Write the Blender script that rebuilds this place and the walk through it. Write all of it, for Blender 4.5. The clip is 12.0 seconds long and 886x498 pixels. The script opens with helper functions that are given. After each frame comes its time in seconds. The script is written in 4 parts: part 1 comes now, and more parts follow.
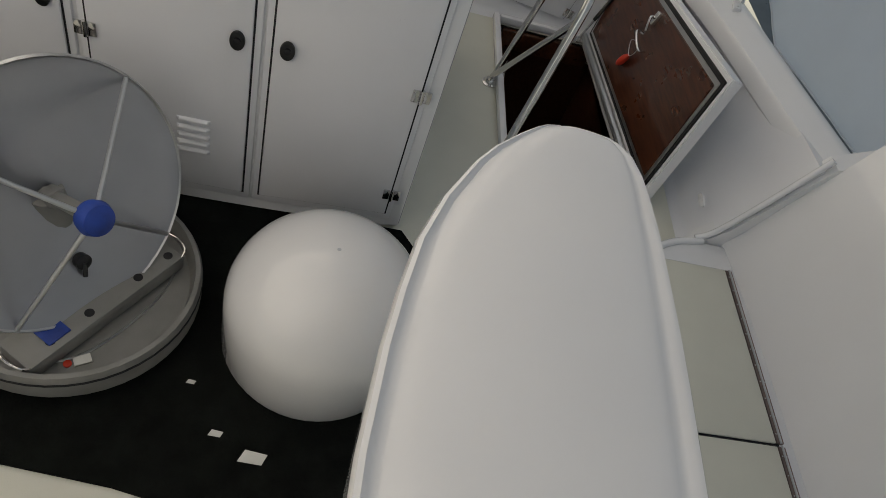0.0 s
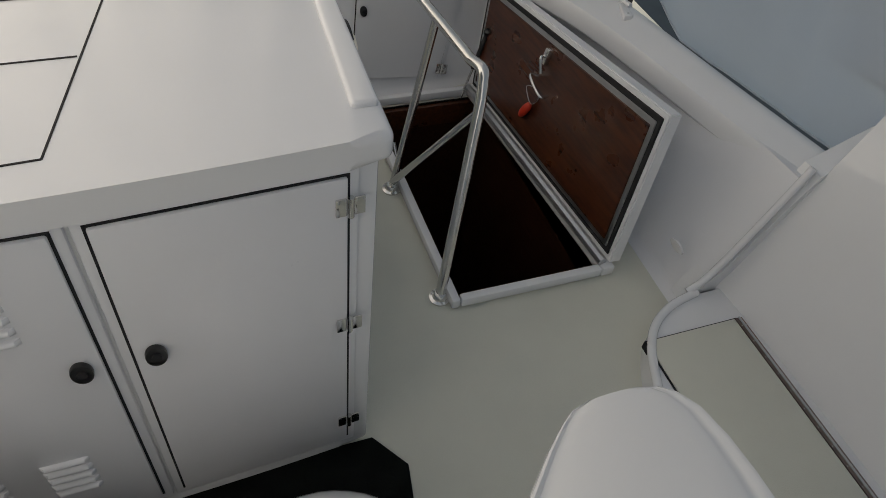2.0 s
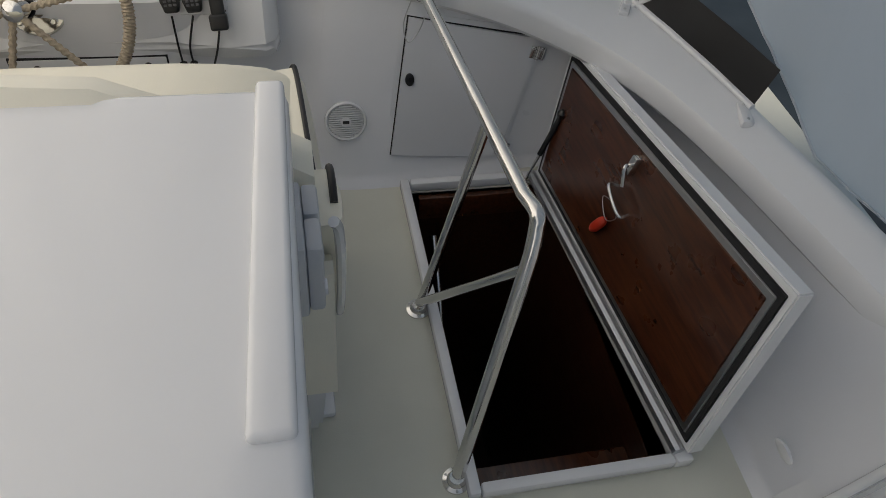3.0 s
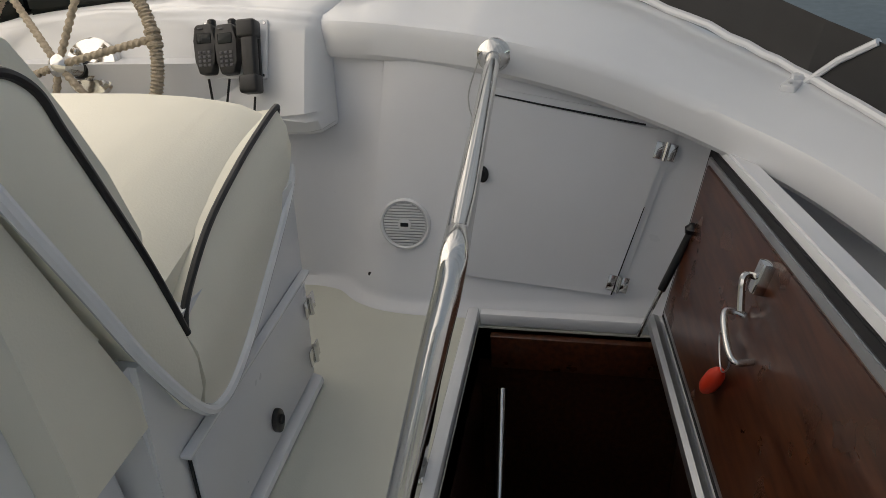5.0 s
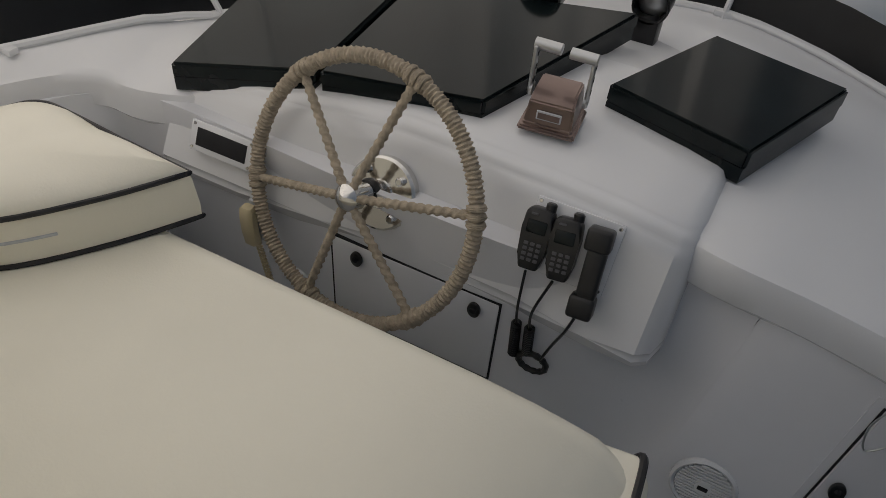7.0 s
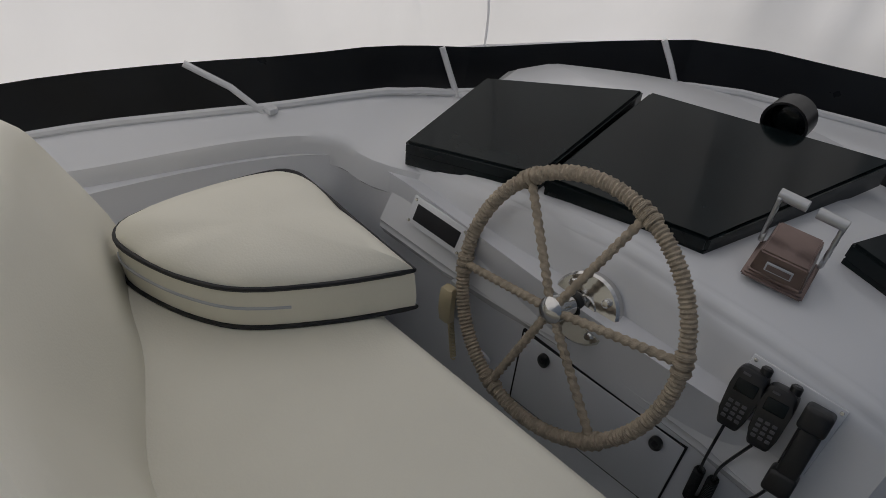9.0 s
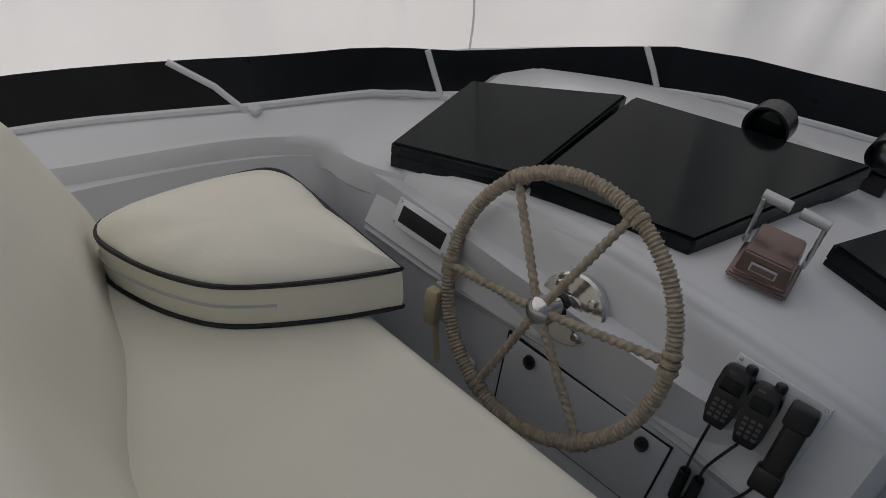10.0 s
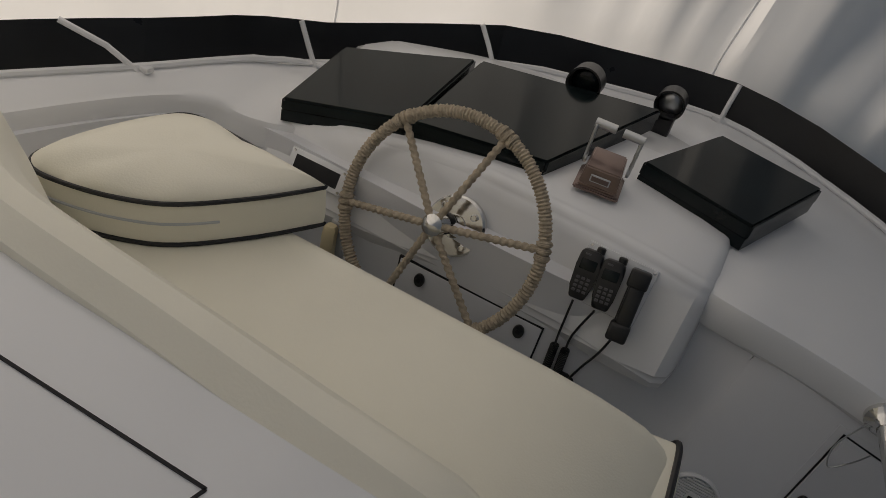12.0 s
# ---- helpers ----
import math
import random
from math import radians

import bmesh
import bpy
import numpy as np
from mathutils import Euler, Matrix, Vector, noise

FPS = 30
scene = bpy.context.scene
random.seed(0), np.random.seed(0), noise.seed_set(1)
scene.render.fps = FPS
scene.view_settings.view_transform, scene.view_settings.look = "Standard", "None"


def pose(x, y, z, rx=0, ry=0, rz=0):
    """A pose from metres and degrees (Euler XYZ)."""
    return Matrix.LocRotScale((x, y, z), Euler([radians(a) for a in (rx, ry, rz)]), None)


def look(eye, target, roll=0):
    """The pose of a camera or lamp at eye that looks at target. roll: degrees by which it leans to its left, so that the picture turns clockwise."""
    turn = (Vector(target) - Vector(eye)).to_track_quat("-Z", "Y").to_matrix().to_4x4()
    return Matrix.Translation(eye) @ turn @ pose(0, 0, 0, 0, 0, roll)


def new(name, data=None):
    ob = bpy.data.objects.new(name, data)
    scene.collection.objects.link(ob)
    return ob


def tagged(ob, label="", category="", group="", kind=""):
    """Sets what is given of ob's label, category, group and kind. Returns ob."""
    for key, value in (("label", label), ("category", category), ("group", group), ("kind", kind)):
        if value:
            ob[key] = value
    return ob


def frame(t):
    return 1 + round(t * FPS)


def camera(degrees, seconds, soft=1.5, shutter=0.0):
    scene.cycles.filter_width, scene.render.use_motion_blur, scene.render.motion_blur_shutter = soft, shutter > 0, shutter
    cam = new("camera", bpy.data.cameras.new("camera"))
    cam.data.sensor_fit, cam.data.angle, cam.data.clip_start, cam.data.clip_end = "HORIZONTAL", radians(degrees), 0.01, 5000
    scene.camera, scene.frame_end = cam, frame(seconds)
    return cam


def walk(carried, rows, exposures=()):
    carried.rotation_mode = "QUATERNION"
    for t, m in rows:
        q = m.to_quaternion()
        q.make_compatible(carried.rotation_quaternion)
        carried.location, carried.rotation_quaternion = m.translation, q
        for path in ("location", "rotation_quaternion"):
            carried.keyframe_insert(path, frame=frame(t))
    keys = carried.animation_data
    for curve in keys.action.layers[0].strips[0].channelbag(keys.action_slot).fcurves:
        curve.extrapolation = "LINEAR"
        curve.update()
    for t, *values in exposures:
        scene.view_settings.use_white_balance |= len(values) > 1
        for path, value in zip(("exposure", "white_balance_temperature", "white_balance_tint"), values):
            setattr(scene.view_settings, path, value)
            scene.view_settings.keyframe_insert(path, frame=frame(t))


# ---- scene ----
cam = camera(64.0, 12.0, soft=0.6)
PATH = [
    (0, (0.03, -0.102, 1.757), (0.408, 1.174, 0.264), 23.1),
    (0.5, (0.084, -0.02, 1.713), (0.515, 1.24, 0.221), 18.3),
    (1, (0.114, 0.14, 1.745), (0.597, 1.372, 0.246), 12.9),
    (1.5, (0.089, 0.423, 1.722), (0.642, 1.628, 0.224), 9.9),
    (2, (0.04, 0.591, 1.748), (0.632, 1.808, 0.276), 8.7),
    (2.5, (0.062, 0.837, 1.754), (0.593, 2.082, 0.281), 9.6),
    (3, (0.343, 1.197, 1.653), (0.737, 2.451, 0.146), 8.3),
    (3.2, (0.41, 1.34, 1.627), (0.776, 2.577, 0.099), 8.8),
    (4.8, (0.943, 1.357, 1.058), (0.61, 3.046, 0.04), -3.7),
    (5, (0.946, 1.436, 1.064), (0.571, 3.115, 0.043), -4.1),
    (5.5, (0.826, 1.642, 1.219), (0.418, 3.222, 0.062), -3.9),
    (6, (0.647, 1.812, 1.328), (0.222, 3.312, 0.076), -1.6),
    (6.5, (0.503, 2.005, 1.409), (-0.033, 3.391, 0.07), 0.0),
    (7, (0.3, 2.052, 1.504), (-0.285, 3.371, 0.118), 5.2),
    (7.5, (0.186, 2.072, 1.555), (-0.527, 3.323, 0.166), 8.1),
    (7.7, (0.149, 2.081, 1.569), (-0.604, 3.307, 0.18), 9.1),
    (9.3, (0.143, 2.073, 1.639), (-0.817, 3.166, 0.267), 4.0),
    (9.5, (0.135, 2.058, 1.615), (-0.791, 3.199, 0.259), 5.8),
    (10, (0.141, 2.056, 1.613), (-0.776, 3.217, 0.269), 6.4),
    (10.5, (0.14, 2.051, 1.618), (-0.766, 3.224, 0.274), 6.7),
    (11, (0.13, 2.01, 1.603), (-0.713, 3.229, 0.26), 9.1),
    (11.5, (0.1, 1.846, 1.6), (-0.583, 3.206, 0.302), 13.4),
    (12, (0.151, 1.664, 1.584), (-0.333, 3.178, 0.37), 15.6),
]
walk(cam, [(t, look(eye, target, roll)) for t, eye, target, roll in PATH], [(0.0, 0.3, 7800, 10), (2.5, 0.1, 7450, 10), (3.2, 0.25, 7300, 10), (5.0, 0.6, 7600, 11), (6.0, 0.15, 7400, 11), (7.5, -0.65, 6900, 12), (9.5, -1.0, 6500, 12), (11.0, -0.95, 6700, 12), (12.0, -0.9, 7400, 12)])

# ---- world and light ----
SUN_EL, SUN_ROT = 26, 293
world = bpy.data.worlds.new("world")
scene.world = world
world.use_nodes = True
wn = world.node_tree
sky = wn.nodes.new("ShaderNodeTexSky")
sky.sky_type, sky.sun_disc = "NISHITA", False
sky.sun_elevation, sky.sun_rotation = radians(SUN_EL), radians(SUN_ROT)
wn.links.new(sky.outputs[0], wn.nodes["Background"].inputs[0])
wn.nodes["Background"].inputs[1].default_value = 0.085
sun = new("sun", bpy.data.lights.new("sun", "SUN"))
sun.data.energy, sun.data.angle, sun.data.color = 4.2, radians(20), (1.0, 0.95, 0.88)
sun.matrix_world = look((-2.56, 1.09, 1.36), (0, 0, 0))


# ---- materials ----
def material(name, colour, rough=0.5, metal=0.0, var=0.06, scale=6.0, bump=0.0, bump_scale=200.0, coat=0.0, translucent=0.0, spec=0.5):
    m = bpy.data.materials.new(name)
    m.use_nodes = True
    t = m.node_tree
    b = t.nodes["Principled BSDF"]
    co = t.nodes.new("ShaderNodeTexCoord")
    n1 = t.nodes.new("ShaderNodeTexNoise")
    n1.inputs["Scale"].default_value, n1.inputs["Detail"].default_value = scale, 6
    t.links.new(co.outputs["Object"], n1.inputs["Vector"])
    ramp = t.nodes.new("ShaderNodeValToRGB")
    lo = [max(0, c * (1 - var)) for c in colour]
    hi = [min(1, c * (1 + var)) for c in colour]
    ramp.color_ramp.elements[0].position, ramp.color_ramp.elements[1].position = 0.35, 0.65
    ramp.color_ramp.elements[0].color, ramp.color_ramp.elements[1].color = (*lo, 1), (*hi, 1)
    t.links.new(n1.outputs["Fac"], ramp.inputs["Fac"])
    t.links.new(ramp.outputs["Color"], b.inputs["Base Color"])
    b.inputs["Metallic"].default_value = metal
    b.inputs["Coat Weight"].default_value = coat
    b.inputs["Coat Roughness"].default_value = 0.08
    b.inputs["Specular IOR Level"].default_value = spec
    n2 = t.nodes.new("ShaderNodeTexNoise")
    n2.inputs["Scale"].default_value, n2.inputs["Detail"].default_value = scale * 3.1, 4
    t.links.new(co.outputs["Object"], n2.inputs["Vector"])
    mr = t.nodes.new("ShaderNodeMapRange")
    mr.inputs["To Min"].default_value, mr.inputs["To Max"].default_value = max(0.02, rough * 0.8), min(1, rough * 1.25)
    t.links.new(n2.outputs["Fac"], mr.inputs["Value"])
    t.links.new(mr.outputs["Result"], b.inputs["Roughness"])
    if bump:
        n3 = t.nodes.new("ShaderNodeTexNoise")
        n3.inputs["Scale"].default_value, n3.inputs["Detail"].default_value = bump_scale, 3
        t.links.new(co.outputs["Object"], n3.inputs["Vector"])
        bp = t.nodes.new("ShaderNodeBump")
        bp.inputs["Strength"].default_value, bp.inputs["Distance"].default_value = bump, 0.004
        t.links.new(n3.outputs["Fac"], bp.inputs["Height"])
        t.links.new(bp.outputs["Normal"], b.inputs["Normal"])
    if translucent:
        tr = t.nodes.new("ShaderNodeBsdfTranslucent")
        t.links.new(ramp.outputs["Color"], tr.inputs["Color"])
        mix = t.nodes.new("ShaderNodeMixShader")
        mix.inputs[0].default_value = translucent
        out = t.nodes["Material Output"]
        t.links.new(b.outputs[0], mix.inputs[1])
        t.links.new(tr.outputs[0], mix.inputs[2])
        t.links.new(mix.outputs[0], out.inputs["Surface"])
    return m


def wood(name, a, b, rough):
    m = material(name, a, rough, var=0.15, scale=3, coat=0.35)
    t = m.node_tree
    co = t.nodes.new("ShaderNodeTexCoord")
    mp = t.nodes.new("ShaderNodeMapping")
    mp.inputs["Scale"].default_value = (14, 1.2, 14)
    n = t.nodes.new("ShaderNodeTexNoise")
    n.inputs["Scale"].default_value, n.inputs["Detail"].default_value = 5, 8
    r = t.nodes.new("ShaderNodeValToRGB")
    r.color_ramp.elements[0].position, r.color_ramp.elements[1].position = 0.38, 0.66
    r.color_ramp.elements[0].color, r.color_ramp.elements[1].color = (*a, 1), (*b, 1)
    t.links.new(co.outputs["Object"], mp.inputs[0])
    t.links.new(mp.outputs[0], n.inputs["Vector"])
    t.links.new(n.outputs["Fac"], r.inputs["Fac"])
    t.links.new(r.outputs["Color"], t.nodes["Principled BSDF"].inputs["Base Color"])
    return m


GEL = material("white_gelcoat", (0.78, 0.79, 0.81), 0.22, var=0.02, scale=2.5, coat=0.4, bump=0.02, bump_scale=30)
PAINT = material("door_paint", (0.74, 0.75, 0.78), 0.3, var=0.02, scale=3, coat=0.2, bump=0.05, bump_scale=60)
HULL = material("tender_gelcoat", (0.80, 0.80, 0.80), 0.09, var=0.02, scale=2, coat=0.6, bump=0.03, bump_scale=12)
DECK = material("deck_nonskid", (0.66, 0.66, 0.58), 0.45, var=0.04, scale=3, bump=0.15, bump_scale=350)
VINYL = material("cream_vinyl", (0.82, 0.79, 0.68), 0.42, var=0.03, scale=3, bump=0.12, bump_scale=260)
PIPING = material("black_piping", (0.012, 0.012, 0.014), 0.45, var=0.2)
MAT = material("black_mat", (0.006, 0.007, 0.006), 0.8, var=0.3, scale=14, bump=0.5, bump_scale=120, spec=0.08)
WOOD = wood("mahogany", (0.045, 0.013, 0.006), (0.095, 0.03, 0.012), 0.28)
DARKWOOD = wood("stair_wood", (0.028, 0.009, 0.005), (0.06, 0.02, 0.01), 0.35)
STEEL = material("stainless_steel", (0.72, 0.71, 0.69), 0.12, metal=1.0, var=0.03, scale=8)
DULL = material("satin_aluminium", (0.55, 0.56, 0.57), 0.35, metal=1.0, var=0.05, scale=8)
BLACK = material("black_plastic", (0.012, 0.012, 0.013), 0.35, var=0.2, scale=20)
GAP = material("dark_gap", (0.015, 0.015, 0.017), 0.8, var=0.1)
COVER = material("dark_green_acrylic", (0.007, 0.011, 0.012), 0.13, var=0.3, scale=7, spec=0.28)
KEYPAD = material("dark_keys", (0.10, 0.10, 0.11), 0.5, var=0.1)
SMOKE = material("smoked_windscreen", (0.022, 0.024, 0.028), 0.3, var=0.2, scale=5)
TARP = material("white_tarpaulin", (0.86, 0.87, 0.89), 0.6, var=0.03, scale=2, bump=1.0, bump_scale=16, translucent=0.72)
BRONZE = material("bronze_metal", (0.22, 0.165, 0.15), 0.3, metal=0.9, var=0.06, scale=20)
ROPE = material("wound_rope", (0.45, 0.38, 0.29), 0.85, var=0.18, scale=60, bump=0.8, bump_scale=500)
IVORY = material("ivory_plastic", (0.62, 0.53, 0.34), 0.4, var=0.05)
RED = material("red_float", (0.62, 0.04, 0.015), 0.45, var=0.1)
BLUE = material("blue_plastic", (0.01, 0.05, 0.30), 0.5, var=0.25, scale=20)
DISH = material("grey_dish", (0.36, 0.38, 0.41), 0.3, var=0.06, scale=4, metal=0.85)
TRAY = material("grey_tray", (0.22, 0.22, 0.21), 0.5, var=0.1, scale=9, bump=0.1)
PAPER = material("paper_scrap", (0.7, 0.7, 0.66), 0.8, var=0.1)
GREEN = material("green_tag", (0.18, 0.6, 0.03), 0.5, var=0.1)
SOCKET = material("grey_plastic", (0.5, 0.52, 0.55), 0.4, var=0.03)
SEA = material("dark_water", (0.02, 0.025, 0.028), 0.3, var=0.3, scale=1.5)


# ---- mesh tools ----
def mesh_of(name, bm, mat, smooth=True):
    me = bpy.data.meshes.new(name)
    bmesh.ops.recalc_face_normals(bm, faces=bm.faces)
    bm.to_mesh(me)
    bm.free()
    if smooth:
        me.polygons.foreach_set("use_smooth", [True] * len(me.polygons))
        me.set_sharp_from_angle(angle=radians(38))
    me.materials.append(mat)
    return me


def part(name, bm, mat, parent=None, label="", smooth=True):
    ob = new(name, mesh_of(name, bm, mat, smooth))
    if parent:
        ob.parent = parent
        ob.matrix_parent_inverse = parent.matrix_basis.inverted()
    return tagged(ob, label)


def thing(name, at, label, category, group="", kind=""):
    ob = new(name)
    ob.matrix_basis = pose(*at)
    return tagged(ob, label, category, group, kind)


def bm_box(x0, x1, y0, y1, z0, z1, bevel=0.0, seg=2, m=None, into=None):
    bm = bmesh.new()
    bmesh.ops.create_cube(bm, size=1)
    for v in bm.verts:
        v.co = Vector(((x0 + x1) / 2 + v.co.x * (x1 - x0), (y0 + y1) / 2 + v.co.y * (y1 - y0), (z0 + z1) / 2 + v.co.z * (z1 - z0)))
    if bevel:
        bmesh.ops.bevel(bm, geom=bm.edges[:], offset=bevel, segments=seg, affect="EDGES", profile=0.5)
    if m:
        bm.transform(m)
    return merge(into, bm)


def merge(into, bm):
    if into is None:
        return bm
    me = bpy.data.meshes.new("tmp")
    bm.to_mesh(me)
    into.from_mesh(me)
    bpy.data.meshes.remove(me)
    bm.free()
    return into


def bm_loft(rings, closed=True, caps=True, loop=False):
    bm = bmesh.new()
    vs = [[bm.verts.new(p) for p in r] for r in rings]
    n = len(vs[0])
    pairs = list(zip(vs, vs[1:])) + ([(vs[-1], vs[0])] if loop else [])
    for a, b in pairs:
        for i in range(n if closed else n - 1):
            j = (i + 1) % n
            bm.faces.new((a[i], a[j], b[j], b[i]))
    if caps and closed and not loop:
        bm.faces.new(vs[0])
        bm.faces.new(vs[-1])
    return bm


def bm_prism(poly, z0, z1, bevel=0.0, seg=2):
    bm = bm_loft([[(x, y, z0) for x, y in poly], [(x, y, z1) for x, y in poly]])
    if bevel:
        bmesh.ops.bevel(bm, geom=bm.edges[:], offset=bevel, segments=seg, affect="EDGES", profile=0.5)
    return bm


def smooth_path(pts, n=8):
    pts = [Vector(p) for p in pts]
    out = []
    for i in range(len(pts) - 1):
        p0, p1, p2, p3 = pts[max(i - 1, 0)], pts[i], pts[i + 1], pts[min(i + 2, len(pts) - 1)]
        for k in range(n):
            t = k / n
            out.append(0.5 * (2 * p1 + (p2 - p0) * t + (2 * p0 - 5 * p1 + 4 * p2 - p3) * t * t + (3 * p1 - p0 - 3 * p2 + p3) * t ** 3))
    return out + [pts[-1]]


def bm_tube(pts, r, n=12, loop=False, wave=0.0, turns=0.0, lobes=0):
    pts = [Vector(p) for p in pts]
    rings, up = [], None
    for i, p in enumerate(pts):
        a = pts[i - 1] if i or loop else p
        b = pts[(i + 1) % len(pts)] if i < len(pts) - 1 or loop else p
        d = (b - a).normalized()
        if up is None:
            up = d.orthogonal().normalized()
        up = (up - d * up.dot(d)).normalized()
        side = d.cross(up)
        ring = []
        for k in range(n):
            w = 2 * math.pi * k / n
            rr = r[i] if isinstance(r, list) else r
            if wave:
                rr *= 1 + wave * math.cos(lobes * w + 2 * math.pi * turns * i / len(pts))
            ring.append(p + rr * (math.cos(w) * up + math.sin(w) * side))
        rings.append(ring)
    return bm_loft(rings, loop=loop)


def bm_lathe(profile, n=32, m=None, caps=True):
    bm = bm_loft([[(r * math.cos(2 * math.pi * k / n), r * math.sin(2 * math.pi * k / n), z) for k in range(n)] for r, z in profile], caps=caps)
    if m:
        bm.transform(m)
    return bm


def axis_frame(at, direction, spin=0.0):
    q = Vector(direction).to_track_quat("Z", "Y").to_matrix().to_4x4()
    return Matrix.Translation(at) @ q @ pose(0, 0, 0, 0, 0, spin)


def hinge(parent, at, m=None):
    """A small stainless butt hinge, its two leaves either side of the knuckle, in the x-z plane."""
    base = Matrix.Translation(at) @ (m or Matrix())
    h = part("hinge", bm_box(-0.026, -0.007, -0.004, 0, -0.02, 0.02, 0.0015, m=base), STEEL, parent, "small stainless steel hinge")
    part("leaf", bm_box(0.007, 0.026, -0.004, 0, -0.02, 0.02, 0.0015, m=base), STEEL, h)
    part("knuckle", bm_tube([base @ Vector((0, -0.004, -0.022)), base @ Vector((0, -0.004, 0.022))], 0.006, 10), STEEL, h)
    return h


def latch(parent, at, m=None):
    base = Matrix.Translation(at) @ (m or Matrix())
    prof = [(0.019 * math.cos(a), 0.027 * math.sin(a)) for a in [2 * math.pi * k / 20 for k in range(20)]]
    bm = bm_prism(prof, 0, 0.012, 0.003, 2)
    bm.transform(base @ pose(0, 0, 0, 90, 0, 0))
    la = part("latch", bm, BLACK, parent, "black oval push-button latch")
    bm = bm_lathe([(0.009, 0), (0.009, 0.005), (0.006, 0.006)], 16, base @ Matrix.Translation((0, -0.012, 0.004)) @ pose(0, 0, 0, 90, 0, 0))
    part("button", bm, GAP, la)
    return la


# ---- setting: deck, stairwell, coaming, cover ----
HX0, HX1, HY0, HY1 = 0.712, 1.215, 1.817, 2.825
bm = bm_box(-2.3, 2.3, -2.2, HY0, -0.1, 0)
bm_box(-2.3, HX0, HY0, HY1, -0.1, 0, into=bm)
bm_box(HX1, 2.3, HY0, HY1, -0.1, 0, into=bm)
bm_box(-2.3, 2.3, HY1, 3.9, -0.1, 0, into=bm)
tagged(part("floor", bm, DECK), "cream non-skid fibreglass flybridge deck", "deck", kind="structure")

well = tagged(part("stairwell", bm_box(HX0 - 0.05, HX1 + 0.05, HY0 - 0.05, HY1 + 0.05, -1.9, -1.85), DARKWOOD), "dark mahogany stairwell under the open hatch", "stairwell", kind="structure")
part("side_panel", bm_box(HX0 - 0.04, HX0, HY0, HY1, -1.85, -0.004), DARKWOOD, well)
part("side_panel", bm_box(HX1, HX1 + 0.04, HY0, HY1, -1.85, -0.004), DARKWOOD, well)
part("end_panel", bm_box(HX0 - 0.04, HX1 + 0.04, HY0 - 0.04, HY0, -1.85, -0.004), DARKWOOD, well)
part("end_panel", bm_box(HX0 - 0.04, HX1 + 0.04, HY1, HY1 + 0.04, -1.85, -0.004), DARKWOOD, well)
for k in range(5):
    z = -0.22 - 0.27 * k
    part("step", bm_box(HX0, HX1, HY0 + 0.1 * k, HY0 + 0.14 + 0.1 * k, z - 0.03, z, 0.008), WOOD, well, "varnished wooden stair tread")
part("stair_rail", bm_tube(smooth_path([(0.78, 2.72, -0.1), (0.79, 2.5, -0.35), (0.79, 2.2, -0.75)]), 0.014), STEEL, well, "steel stair handrail")
part("inner_trim", bm_box(HX0 + 0.03, HX1 - 0.03, HY1 - 0.022, HY1, -0.11, -0.012, 0.004), WOOD, well)

lip = tagged(part("hatch_coaming", bm_box(HX0 - 0.03, HX0, HY0 - 0.03, HY1 + 0.03, 0.002, 0.04, 0.008), GEL), "raised white fibreglass lip round the hatch", "hatch frame", kind="structure")
part("lip_side", bm_prism([(HX1, HY0 - 0.03), (HX1 + 0.045, HY0 - 0.03), (HX1 + 0.02, HY1 + 0.03), (HX1 - 0.09, HY1 + 0.03)], 0.002, 0.04, 0.006), GEL, lip)
part("lip_end", bm_box(HX0 + 0.002, HX1 - 0.002, HY0 - 0.03, HY0, 0.002, 0.039, 0.008), GEL, lip)
part("lip_end", bm_box(HX0 + 0.002, HX1 - 0.002, HY1, HY1 + 0.03, 0.002, 0.039, 0.008), GEL, lip)

# lower wall ahead of the hatch and under the console
WY = 2.92
WALL_LEAN = 0.25
BASE = [(-1.27, 2.2), (-1.18, 2.5), (-1.08, 2.75), (-0.97, 2.92), (-0.84, 2.985), (-0.3, 2.965), (0.06, 2.965), (0.2, 3.0), (0.32, 2.985), (0.40, 2.925), (0.5, 2.895), (0.68, 2.892), (0.85, 2.905), (1.03, 2.925), (1.15, 2.945), (1.26, 2.93), (1.38, 2.84), (1.43, 2.6), (1.43, 2.2), (1.42, 1.62)]
def wall_y(x, z):
    """The forward wall's face at height z, between the console and the hatch door."""
    for a, b in zip(BASE, BASE[1:]):
        if a[0] <= x <= b[0]:
            return a[1] + (b[1] - a[1]) * (x - a[0]) / (b[0] - a[0]) + WALL_LEAN * z
    return 2.92 + WALL_LEAN * z
wall_path = smooth_path([(x, y, 0) for x, y in BASE], 6)
rings = []
for i, p in enumerate(wall_path):
    d = (wall_path[min(i + 1, len(wall_path) - 1)] - wall_path[max(i - 1, 0)]).normalized()
    o = Vector((-d.y, d.x, 0))
    k = max(0.0, min(1.0, (2.7 - p.y) / 1.08)) if p.x > 1.3 else 0.0
    h = 0.62 - 0.13 * max(0.0, min(1.0, (p.x - 0.75) / 0.5))
    lean = WALL_LEAN * h * max(0.0, min(1.0, (p.x - 0.22) / 0.15)) * (1 - k) + 0.22 * k
    foot = Vector((0, 0, 0.02))
    rings.append([p - o * 0.035, p - o * 0.028 + foot * 0.3, p - o * 0.008 + foot * 0.75, p + o * lean * 0.04 + foot * 1.6, p + o * lean + Vector((0, 0, h)), p + o * (lean + 0.05) + Vector((0, 0, h)), p + o * 0.05])
tagged(part("wall_forward", bm_loft(rings), PAINT), "white moulded fibreglass inner wall", "wall", kind="structure")

